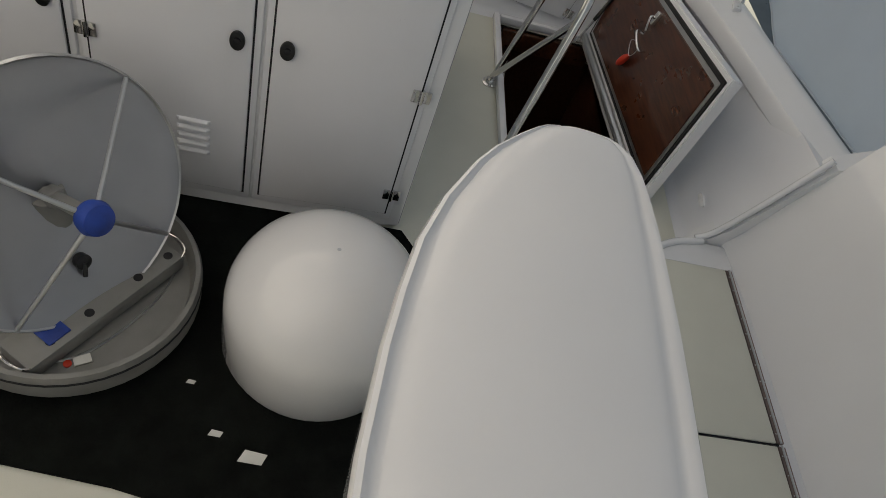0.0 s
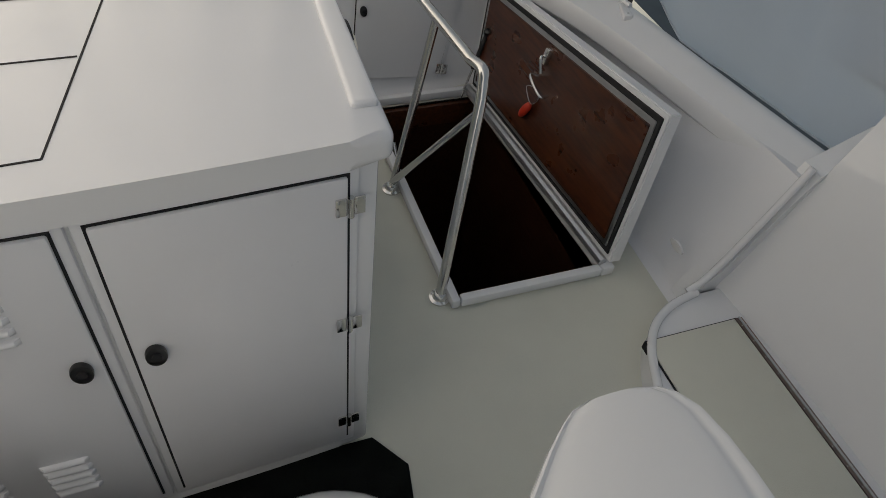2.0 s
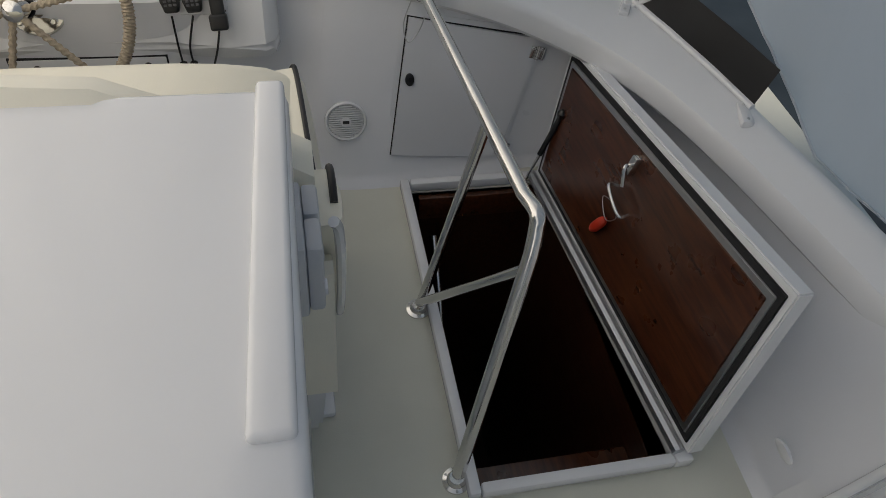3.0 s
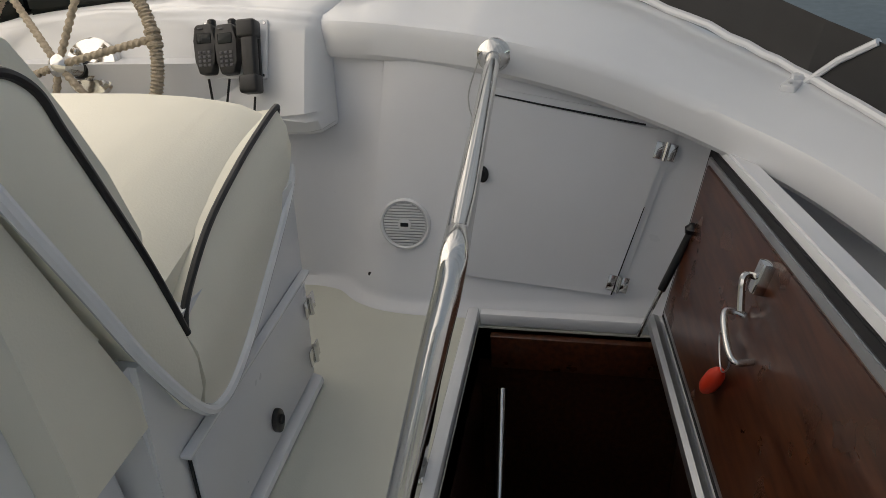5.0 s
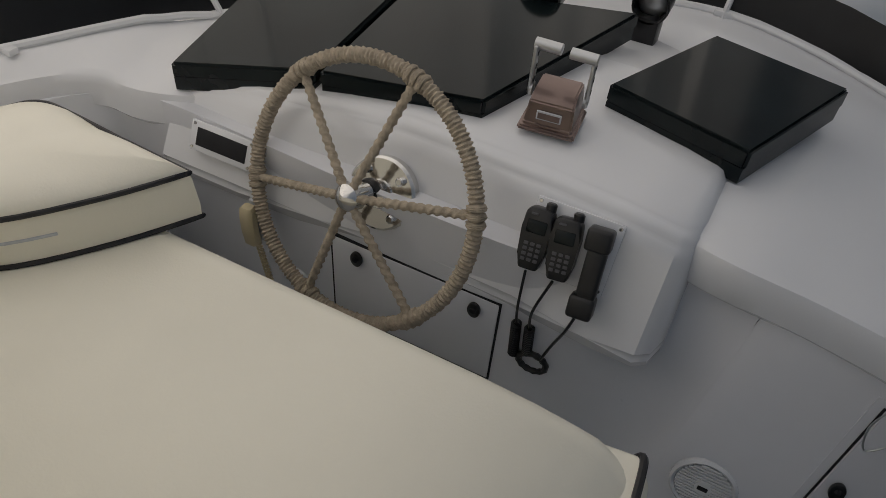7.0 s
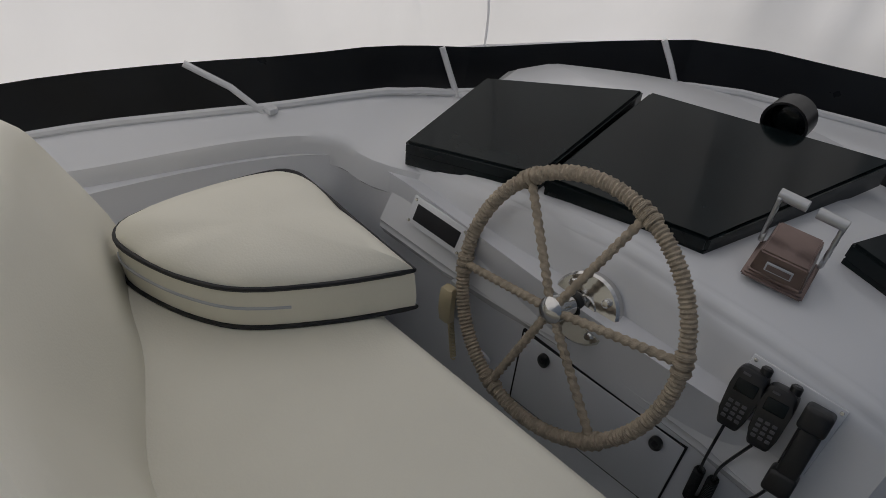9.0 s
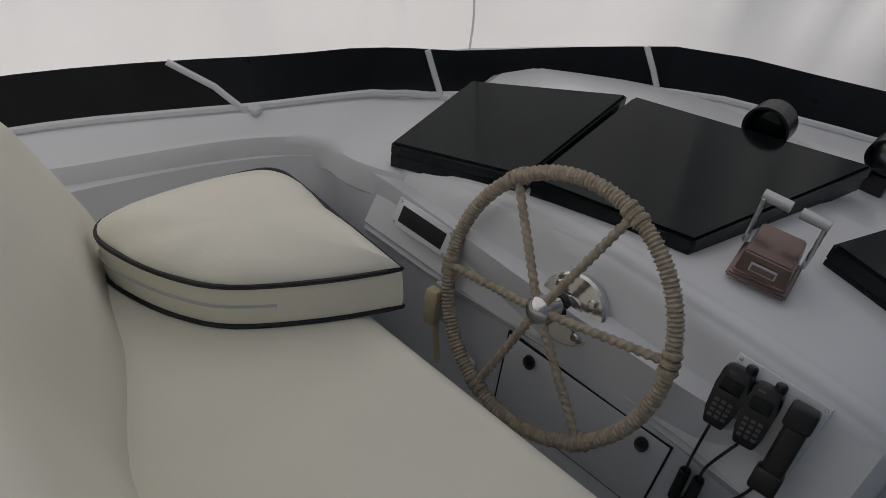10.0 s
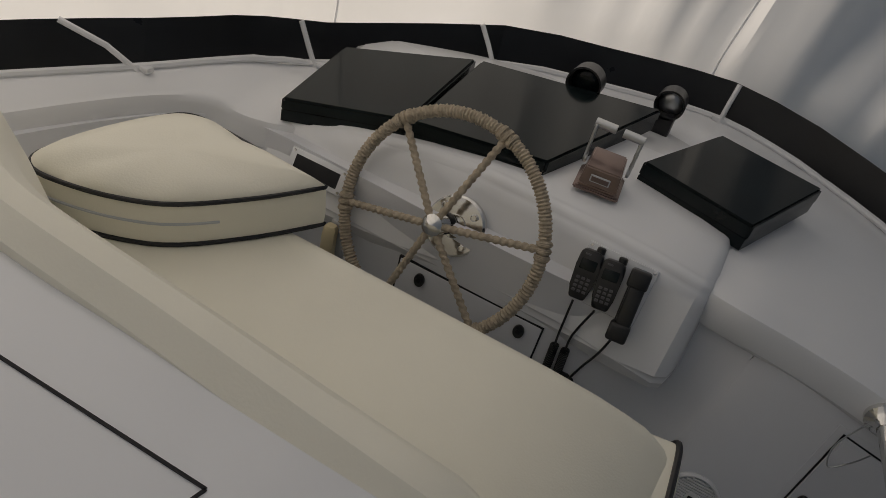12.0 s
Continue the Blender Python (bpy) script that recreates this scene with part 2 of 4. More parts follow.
# coaming: a wide ledge with a rounded inner lip
inner = [(-1.42, -1.9, 0.66), (-1.42, 0.6, 0.66), (-1.39, 1.6, 0.67), (-1.33, 2.2, 0.67), (-1.21, 2.485, 0.67), (-1.07, 2.79, 0.675), (-0.96, 2.93, 0.67), (-0.82, 2.985, 0.64), (-0.3, 3.2, 0.66), (0.1, 3.15, 0.675), (0.36, 3.045, 0.70), (0.55, 3.035, 0.685), (0.74, 3.018, 0.66), (0.95, 2.99, 0.612), (1.12, 2.95, 0.56), (1.25, 2.87, 0.525), (1.37, 2.70, 0.51), (1.47, 2.42, 0.505), (1.57, 2.0, 0.50), (1.66, 1.62, 0.49)]
outer = [(-1.54, -1.9, 0), (-1.54, 0.6, 0), (-1.5, 1.6, 0), (-1.40, 2.2, 0), (-1.31, 2.5, 0), (-1.10, 2.86, 0), (-0.99, 3.09, 0), (-0.885, 3.295, 0), (-0.51, 3.74, 0), (-0.12, 3.89, 0), (0.19, 3.91, 0), (0.52, 3.80, 0), (0.86, 3.55, 0), (1.10, 3.34, 0), (1.28, 3.16, 0), (1.40, 3.02, 0), (1.50, 2.75, 0), (1.57, 2.45, 0), (1.66, 2.02, 0), (1.76, 1.62, 0)]
ip = smooth_path(inner, 6)
op = smooth_path(outer, 6)
zi = [p.z for p in ip]
ip = [Vector((p.x, p.y, 0)) for p in ip]
rings = []
for a, b, h in zip(ip, op, zi):
    o = (b - a).normalized()
    z = Vector((0, 0, 1))
    rings.append([a + o * 0.12 + z * (h - 0.105), a + o * 0.012 + z * (h - 0.095), a + z * (h - 0.08), a + z * (h - 0.025), a + o * 0.008 + z * (h - 0.008), a + o * 0.025 + z * h, b - o * 0.02 + z * (h + 0.03), b + z * (h + 0.035), b + o * 0.03 + z * (h + 0.025), b + o * 0.05 + z * 0.3, b + o * 0.02 + z * 0.28])
tagged(part("coaming", bm_loft(rings), GEL), "glossy white curved fibreglass coaming", "coaming", kind="structure")

# starboard side aft: bulkhead and sloping bulwark
bm = bm_loft([[(x, y, z) for x, z in ((1.40, -0.02), (1.43, 0.07), (1.50, 0.16), (1.67, 0.52), (1.95, 0.66), (1.95, -0.02))] for y in (1.598, 1.67)])
tagged(part("bulkhead", bm, GEL), "white fibreglass bulkhead", "wall", kind="structure")
tagged(part("trim", bm_tube(smooth_path([(1.40, 1.60, 0.09), (1.455, 1.605, 0.13), (1.53, 1.61, 0.27), (1.655, 1.625, 0.535)], 6), 0.012, 10), GEL), "rounded white moulding edge", "trim", kind="structure")
rings = []
for y in np.linspace(-2.0, 1.60, 24):
    k = 0.03 * max(0, (y - 0.9) / 0.7) ** 2
    rings.append([(1.52 - k, y, -0.02), (1.55 - k, y, 0.10), (1.58 - k, y, 0.16), (1.64 - k, y, 0.33), (1.70, y, 0.56), (1.76, y, 0.72), (1.84, y, 0.78), (1.95, y, 0.78), (1.95, y, -0.02)])
tagged(part("bulwark", bm_loft(rings), GEL), "smooth white sloping bulwark", "bulwark", kind="structure")
rings = []
for y in np.linspace(-2.0, 2.3, 12):
    rings.append([(-1.40, y, 0.0), (-1.43, y, 0.3), (-1.45, y, 0.64), (-1.52, y, 0.64), (-1.52, y, 0.0)])
tagged(part("wall_port", bm_loft(rings), GEL), "white fibreglass side wall", "wall", kind="structure")

# windscreen: smoked panels between white posts, on the coaming's outer edge
def screen_point(u, h):
    i = min(int(u * (len(op) - 1)), len(op) - 2)
    f = u * (len(op) - 1) - i
    a, b = ip[i].lerp(ip[i + 1], f), op[i].lerp(op[i + 1], f)
    o = (b - a).normalized()
    z = zi[i] + 0.035
    return b + o * (0.35 * h) + Vector((0, 0, z + h))

screen = thing("windscreen", (0, 3.6, 0.735), "low smoked acrylic windscreen with thin white posts", "windscreen")
STOPS = [0.12, 0.19, 5 / 19, 7 / 19, 8 / 19, 10 / 19, 12 / 19, 15 / 19, 0.885]
U0, U1 = STOPS[0], STOPS[-1]
for ua, ub in zip(STOPS, STOPS[1:]):
    front = [[screen_point(ua + (ub - ua) * s / 5, h) for h in (0.0, 0.058, 0.115)] for s in range(6)]
    bm = bmesh.new()
    grid = [[bm.verts.new(p) for p in r] for r in front]
    for a, b in zip(grid, grid[1:]):
        for i in range(2):
            bm.faces.new((a[i], a[i + 1], b[i + 1], b[i]))
    bmesh.ops.solidify(bm, geom=bm.faces[:], thickness=0.005)
    part("pane", bm, SMOKE, screen, "smoked acrylic pane")
    part("post", bm_tube([screen_point(ua + 0.8 * (ua - 0.5) * max(h, 0.0), h) - Vector((0, 0.006, 0)) for h in (-0.01, 0.058, 0.115)], 0.008, 8), GEL, screen, "thin white post")
    p = screen_point(ua, 0)
    part("post_foot", bm_box(-0.025, 0.025, -0.012, 0.012, -0.004, 0.012, 0.004, m=Matrix.Translation(p)), GEL, screen)
part("base_rail", bm_tube([screen_point(U0 + (U1 - U0) * s / 60, 0.006) for s in range(61)], 0.010, 8), GEL, screen)

# tarpaulin tent over everything
def tarp_ring(h, push, sag, lower=0.0):
    ring = []
    for s in range(0, 121):
        u = s / 120
        i = min(int(u * (len(op) - 1)), len(op) - 2)
        f = u * (len(op) - 1) - i
        a, b = ip[i].lerp(ip[i + 1], f), op[i].lerp(op[i + 1], f)
        o = (b - a).normalized()
        w = 0.02 * math.sin(s * 0.9) + 0.012 * math.sin(s * 2.3 + 1)
        lift = -(0.24 * min(1.0, max(0.0, (2.85 - b.y) / 0.5)) * (b.x > 0.8)) * max(0.0, (1.5 - h) / 0.63)
        ring.append(Vector((b.x, b.y, lift)) + o * (push + w * sag) + Vector((0, 0, h + 0.5 * w * sag - lower * (0.5 + 0.5 * math.sin(s * 0.21)))))
    return ring

tent = [tarp_ring(0.76, 0.13, 0.1, 0.004), tarp_ring(0.90, 0.11, 0.5), tarp_ring(1.18, -0.03, 1.2), tarp_ring(1.5, -0.2, 1.0)]
for k, (f, z) in enumerate(((0.35, 1.85), (0.62, 2.1), (0.85, 2.28), (0.97, 2.35))):
    tent.append([Vector((p.x * (1 - f), p.y + (min(p.y, 2.0) - p.y) * f, z + 0.012 * math.sin(p.y * 9 + k) + 0.01 * math.sin(p.x * 11))) for p in tent[3]])
bm = bmesh.new()
vs = [[bm.verts.new(p) for p in r] for r in tent]
for a, b in zip(vs, vs[1:]):
    for i in range(len(a) - 1):
        bm.faces.new((a[i], a[i + 1], b[i + 1], b[i]))
# close the two sides of the ridge
for i in range(59):
    bm.faces.new((vs[-1][i], vs[-1][i + 1], vs[-1][120 - i - 1], vs[-1][120 - i]))
bmesh.ops.subdivide_edges(bm, edges=bm.edges[:], cuts=1, use_grid_fill=True)
tarp = tagged(part("tarpaulin", bm, TARP), "wrinkled white translucent tarpaulin draped over the flybridge", "tarpaulin")
for s in (44, 62, 80, 92):
    part("seam", bm_tube(smooth_path([r[s] - Vector((r[s].x * 0.004, 0.006, 0.004)) for r in tent], 4), 0.003, 6), TARP, tarp, "stitched seam")
part("hem", bm_tube([p - Vector((p.x * 0.003, 0.003, 0)) for p in tent[0]], 0.0035, 6), TARP, tarp, "stitched hem")
# starboard skirt, then an unseen port skirt and aft end added to filter light
for side, label in ((1, "white tarpaulin side hanging beside the bulwark"), (-1, "unseen white tarpaulin side added over the port wall to filter the light")):
    rings = []
    for q in range(60):
        y = -2.1 + q * 0.066
        w = 0.012 * math.sin(q * 0.8) + 0.010 * math.sin(q * 1.9)
        rings.append([(side * (1.86 + w), y, 0.74), (side * (1.83 - w), y, 0.90), (side * (1.78 + w), y, 1.10), (side * (1.60 + w), y, 1.45), (side * 1.35, y, 1.72), (side * 0.8, y, 2.15), (0, y, 2.42)])
    tagged(part("tarpaulin", bm_loft(rings, closed=False), TARP), label, "tarpaulin")
# unseen aft sheet, added so daylight enters only through the cloth
bm = bmesh.new()
bm.faces.new([bm.verts.new(v) for v in ((-1.9, -2.12, 0.0), (1.9, -2.12, 0.0), (1.84, -2.1, 0.9), (1.6, -2.1, 1.45), (0.8, -2.1, 2.15), (0, -2.1, 2.42), (-0.8, -2.1, 2.15), (-1.6, -2.1, 1.45), (-1.84, -2.1, 0.9))])
tagged(part("tarpaulin", bm, TARP), "unseen white tarpaulin added across the aft end to block open light", "tarpaulin")
tagged(part("water", bm_box(-300, 300, -300, 300, -3.6, -3.5), SEA), "dark harbour water", "water", kind="structure")

# black mat on the aft deck
bm = bm_prism([(-1.3, 0.62), (-0.9, 0.55), (-0.59, 0.53), (-0.3, 0.50), (-0.1, 0.46), (0.35, 0.40), (0.36, 1.1), (0.40, 1.34), (0.33, 1.44), (-1.3, 1.44)], 0.003, 0.009, 0.002, 1)
tagged(part("floor_mat", bm, MAT), "black rubber mat on the aft deck", "mat")

# ---- wet-bar cabinet ----
CX, CY0, CY1, CZ = 0.315, 1.44, 2.02, 1.045
cab = thing("bar_cabinet", (-0.4, 1.7, 0), "white fibreglass wet-bar cabinet with louvred doors", "cabinet")
def front_y(x):
    return CY0 - 0.035 * (1 - ((x + 0.45) / 0.78) ** 2)
xs = np.linspace(-1.25, CX, 21)
poly = [(x, front_y(x)) for x in xs] + [(CX + 0.018, CY1), (-1.25, CY1)]
part("body", bm_prism(poly, 0.02, 1.0, 0.012, 2), GEL, cab)
top = [(x, front_y(x) - 0.018) for x in np.linspace(-1.25, CX + 0.02, 21)] + [(CX + 0.03, CY1), (-1.25, CY1)]
bm = bm_prism(top, 0.985, CZ, 0.018, 3)
part("countertop", bm, GEL, cab, "smooth white countertop with rounded edge")
part("fiddle_rail", bm_prism([(CX - 0.035, CY0 + 0.055), (CX + 0.012, CY0 + 0.055), (CX + 0.026, CY1), (CX - 0.012, CY1)], CZ - 0.02, CZ + 0.012, 0.008, 3), GEL, cab)
part("plinth", bm_prism([(x, front_y(x) + 0.03) for x in xs] + [(CX - 0.02, CY1), (-1.25, CY1)], 0, 0.03), GEL, cab)
def door(x0, x1, hinge_right, vents):
    ym = front_y((x0 + x1) / 2)
    slope = math.degrees(math.atan2(front_y(x1) - front_y(x0), x1 - x0))
    m = Matrix.Translation(((x0 + x1) / 2, ym - 0.004, 0)) @ pose(0, 0, 0, 0, 0, slope)
    w = (x1 - x0) / 2
    part("door_frame", bm_box(-w - 0.022, w + 0.022, -0.004, 0.02, 0.065, 1.0, 0.006, m=m), PAINT, cab)
    part("gap", bm_box(-w - 0.005, w + 0.005, -0.0055, 0.0, 0.092, 0.975, m=m), GAP, cab)
    d = part("door", bm_box(-w, w, -0.012, 0.0, 0.097, 0.970, 0.004, m=m), PAINT, cab, "flat white cabinet door")
    s = 1 if hinge_right else -1
    for z in (0.19, 0.58, 0.91):
        hinge(d, m @ Vector((s * (w + 0.003), -0.013, z)), m.to_3x3().to_4x4())
    latch(d, m @ Vector((-s * (w - 0.035), -0.012, 0.645)), m.to_3x3().to_4x4())
    for vx, vz in vents:
        for k in range(5):
            z = vz - 0.028 * k
            prof = []
            for i in range(7):
                a = math.pi * i / 6
                prof.append((0.0, -0.010 * math.sin(a), z + 0.008 * math.cos(a)))
            bm = bm_loft([[(vx - 0.045 + dx, p[1] * e - 0.012, p[2]) for p in prof] for dx, e in ((0, 0.05), (0.008, 1), (0.082, 1), (0.09, 0.05))])
            bm.transform(m)
            part("louvre", bm, PAINT, d, "raised louvre")
    return d
door(-0.135, 0.255, True, ())
door(-0.575, -0.185, False, ((0.055, 0.35), (-0.105, 0.35), (0.055, 0.87), (-0.105, 0.87)))
door(-1.02, -0.63, False, ())
# recessed hatch lines in the top
for a, b in (((-0.07, 1.92), (-0.17, 1.47)), ((-0.12, 1.72), (-0.62, 1.71)), ((-0.07, 1.92), (-0.62, 1.915)), ((-0.17, 1.47), (-0.62, 1.445))):
    a, b = Vector((*a, CZ - 0.0005)), Vector((*b, CZ - 0.0005))
    d = (b - a).normalized()
    n = Vector((-d.y, d.x, 0)) * 0.0016
    bm = bm_loft([[a - n, a + n, a + n + Vector((0, 0, 0.002)), a - n + Vector((0, 0, 0.002))], [b - n, b + n, b + n + Vector((0, 0, 0.002)), b - n + Vector((0, 0, 0.002))]])
    part("lid_seam", bm, GAP, cab)
part("inlet_ring", bm_lathe([(0.062, 0), (0.062, 0.006), (0.05, 0.012), (0.042, 0.008), (0.042, 0.002)], 28, Matrix.Translation((CX, 1.66, 0.68)) @ pose(0, 0, 0, 0, 90, 0)), STEEL, cab, "chromed round vent ring")
part("vent_mesh", bm_lathe([(0.042, 0), (0.042, 0.004), (0.02, 0.005)], 20, Matrix.Translation((CX, 1.66, 0.68)) @ pose(0, 0, 0, 0, 90, 0)), BLACK, cab)
sock = thing("socket_box", (CX, 1.88, 0.85), "grey weatherproof double socket box on the cabinet side", "socket")
part("body", bm_box(CX, CX + 0.035, 1.80, 1.93, 0.80, 0.95, 0.006), SOCKET, sock)
for y in (1.803, 1.868):
    lid = part("lid", bm_box(CX + 0.035, CX + 0.058, y, y + 0.06, 0.81, 0.945, 0.006), SOCKET, sock)
    part("clip", bm_box(CX + 0.058, CX + 0.063, y + 0.02, y + 0.04, 0.82, 0.835, 0.001), GEL, lid)
tag = tagged(part("plastic_tag", bm_box(-0.4, -0.385, 1.385, 1.40, 0.02, 0.09, 0.004), GREEN), "green plastic tag below the cabinet door", "tag")

# ---- helm bench: base, seat cushion, backrest, bolster ----
bench = thing("helm_bench", (-0.3, 2.4, 0), "white fibreglass bench with cream vinyl seat and backrest", "bench")
SX = 0.362
base = [(-1.38, 2.03), (SX, 2.03), (SX, 2.60), (SX - 0.03, 2.62), (-0.45, 2.62), (-0.8, 2.90), (-1.0, 2.88), (-1.3, 2.55)]
rings = []
for z, g in ((0.0, 0.0), (0.25, 0.018), (0.50, 0.04)):
    rings.append([(x + (g if x > 0.3 else 0.0), y, z) for x, y in base])
bm = bm_loft(rings)
bmesh.ops.bevel(bm, geom=[e for e in bm.edges if abs(e.verts[0].co.z - e.verts[1].co.z) > 0.1], offset=0.012, segments=2, affect="EDGES")
part("base", bm, GEL, bench)
part("base_foot", bm_prism([(SX - 0.02, 2.05), (SX + 0.035, 2.05), (SX + 0.035, 2.58), (SX - 0.02, 2.60)], 0.0, 0.025, 0.01), GEL, bench)
SIDE = Matrix.Translation((SX + 0.002, 0, 0)) @ pose(0, 0, 0, 0, math.degrees(math.atan(0.075)), 0)
d = part("side_door", bm_box(0.0, 0.012, 2.10, 2.575, 0.04, 0.29, 0.004, m=SIDE), PAINT, bench, "white door in the bench side")
part("gap", bm_box(0.0, 0.004, 2.096, 2.579, 0.036, 0.294, m=SIDE), GAP, bench)
part("door_lip", bm_box(0.0, 0.018, 2.08, 2.59, 0.294, 0.302, 0.002, m=SIDE), GEL, bench)
for z in (0.09, 0.22):
    hinge(d, SIDE @ Vector((0.013, 2.577, z)), pose(0, 0, 0, 0, 0, 90))
latch(d, SIDE @ Vector((0.012, 2.36, 0.10)), pose(0, 0, 0, 0, 0, 90))
# moulded rim that sweeps under the seat's side and up along the backrest
rim = smooth_path([(0.385, 2.63, 0.515), (0.395, 2.585, 0.482), (0.408, 2.42, 0.41), (0.415, 2.27, 0.345), (0.417, 2.18, 0.325), (0.417, 2.12, 0.36), (0.415, 2.05, 0.50), (0.412, 2.0, 0.64), (0.408, 1.955, 0.765), (0.402, 1.93, 0.845), (0.395, 1.915, 0.875)], 6)
part("edge_trim", bm_tube(rim, 0.009, 8), GEL, bench)
pipe = smooth_path([(0.355, 2.672, 0.60), (0.365, 2.655, 0.622), (0.372, 2.56, 0.615), (0.378, 2.44, 0.595), (0.386, 2.30, 0.56), (0.394, 2.19, 0.505), (0.40, 2.155, 0.47)], 6)
low_rim = smooth_path([(0.382, 2.635, 0.52), (0.393, 2.585, 0.486), (0.404, 2.46, 0.432), (0.41, 2.35, 0.385), (0.414, 2.25, 0.342), (0.415, 2.18, 0.33), (0.415, 2.13, 0.352)], 6)
part("seat_side", bm_loft([[a, a.lerp(b, 0.3) + Vector((0.014, 0, 0.008)), a.lerp(b, 0.65) + Vector((0.014, 0, 0.004)), b, b + Vector((-0.06, 0, 0)), a + Vector((-0.06, 0, -0.01))] for a, b in zip(pipe, low_rim)]), VINYL, bench, "cream vinyl side of the seat")
part("seat_piping", bm_tube([p + Vector((0.002, 0, 0.003)) for p in pipe], 0.0062, 8), PIPING, bench, "black piping")
back_pipe = smooth_path([(0.402, 2.155, 0.465), (0.40, 2.125, 0.60), (0.398, 2.085, 0.735), (0.398, 2.06, 0.81), (0.398, 2.045, 0.856), (0.398, 2.015, 0.885), (0.398, 1.98, 0.892), (0.398, 1.945, 0.88)], 6)
back_rim = smooth_path([(0.416, 2.115, 0.36), (0.414, 2.055, 0.495), (0.411, 2.0, 0.635), (0.408, 1.965, 0.74), (0.406, 1.947, 0.79), (0.403, 1.932, 0.83), (0.40, 1.922, 0.855), (0.396, 1.915, 0.868)], 6)
part("backrest_side", bm_loft([[a, a.lerp(b, 0.3) + Vector((0.012, 0, 0)), a.lerp(b, 0.7) + Vector((0.012, 0, 0)), b, b + Vector((-0.08, 0, 0)), a + Vector((-0.08, 0, 0))] for a, b in zip(back_pipe, back_rim)]), VINYL, bench, "cream vinyl side of the backrest")
part("backrest_piping", bm_tube([p + Vector((0.001, 0.002, 0.002)) for p in back_pipe], 0.0062, 8), PIPING, bench, "black piping")
# seat cushion: rounded slab following the front edge
def slab(path_front, path_back, z0, z1, r):
    rings = []
    for f, b in zip(path_front, path_back):
        f, b = Vector((*f, 0)), Vector((*b, 0))
        d = (f - b).normalized()
        ring = [b + Vector((0, 0, z0)), b + Vector((0, 0, z1))]
        for k in range(7):
            a = math.pi / 2 * (1 - k / 6)
            ring.append(f - d * r + d * r * math.cos(a) + Vector((0, 0, z1 - r + r * math.sin(a))))
        ring.append(f - d * 0.01 + Vector((0, 0, z0)))
        rings.append(ring)
    return bm_loft(rings)
NF = 16
XS = [0.37, 0.36, 0.345, 0.325, 0.30, 0.26, 0.2, 0.1] + list(np.linspace(0.0, -0.95, NF))
ff = [(x, 2.672 - 0.02 * max(0.0, (x - 0.3) / 0.07)) for x in XS]
bb = [(x, 2.05) for x in XS]
def crown(x, y):
    edge = 0.622 - 0.19 * (2.655 - y)
    t = max(0.0, min(1.0, (x - 0.05) / 0.32))
    return 0.66 - (0.66 - edge) * t ** 2.5
bm = slab(ff, bb, 0.50, 0.66, 0.05)
for v in bm.verts:
    if v.co.z > 0.6:
        v.co.z += crown(v.co.x, v.co.y) - 0.66
part("seat_cushion", bm, VINYL, bench, "cream vinyl seat cushion with black piping")
# backrest lofted round the bench
line = smooth_path([(0.375, 2.165, 0), (0.1, 2.168, 0), (-0.15, 2.175, 0), (-0.38, 2.182, 0), (-0.50, 2.205, 0), (-0.68, 2.30, 0), (-0.82, 2.35, 0), (-0.98, 2.43, 0)], 5)
rings = []
for i, p in enumerate(line):
    d = (line[min(i + 1, len(line) - 1)] - line[max(i - 1, 0)]).normalized()
    o = Vector((d.y, -d.x, 0))
    if o.y > 0:
        o = -o
    f = i / (len(line) - 1)
    up = 0.95 + 0.06 * min(1.0, f / 0.4) - max(0, f - 0.8) ** 2 * 9
    g = 1.0 - 0.12 * min(1.0, f / 0.35)
    up = min(up, 0.70 + 1.9 * f)
    prof = [(0.02, 0.55), (0.0, 0.64), (0.025, 0.78), (0.06, 0.91), (0.09, 1.0), (0.105, 1.04), (0.13, 1.065), (0.165, 1.07), (0.195, 1.05), (0.21, 0.95), (0.21, 0.55)]
    rings.append([p + o * a * g + Vector((0, 0, 0.6 + (z - 0.6) * (up if z > 0.6 else 1))) for a, z in prof])
part("backrest", bm_loft(rings), VINYL, bench, "cream vinyl backrest")
part("shell", bm_box(-1.2, CX + 0.04, 2.022, 2.045, 0.50, 0.90, 0.010, 3), GEL, bench, "white moulded seat shell")
sidep = [(2.06, 0.40), (2.0, 0.60), (1.95, 0.76), (1.92, 0.78), (1.90, 0.77), (1.90, 0.40)]
part("shell_side", bm_loft([[(x, y, z) for y, z in sidep] for x in (0.33, 0.392)]), VINYL, bench, "cream vinyl side of the backrest")

# wedge-shaped loose cushion
cush = thing("loose_cushion", (-0.8, 2.7, 0.66), "cream vinyl wedge cushion with black piping and zip", "cushion")
outl = smooth_path([(-0.455, 2.705, 0), (-0.525, 2.585, 0), (-0.617, 2.465, 0), (-0.70, 2.41, 0), (-0.795, 2.378, 0), (-0.87, 2.372, 0), (-0.905, 2.415, 0), (-0.89, 2.54, 0), (-0.855, 2.67, 0), (-0.82, 2.72, 0), (-0.75, 2.725, 0), (-0.59, 2.712, 0)], 4)
c0 = Vector((-0.71, 2.56, 0))
rings = []
for s, z in ((0.92, 0.655), (1.01, 0.66), (1.015, 0.69), (1.0, 0.742), (0.985, 0.760), (0.90, 0.774), (0.7, 0.787), (0.35, 0.794), (0.02, 0.795)):
    rings.append([c0 + (p - c0) * s + Vector((0, 0, z + 0.004 * math.sin(p.x * 40) * (s > 0.6))) for p in outl])
part("cushion_body", bm_loft(rings), VINYL, cush)
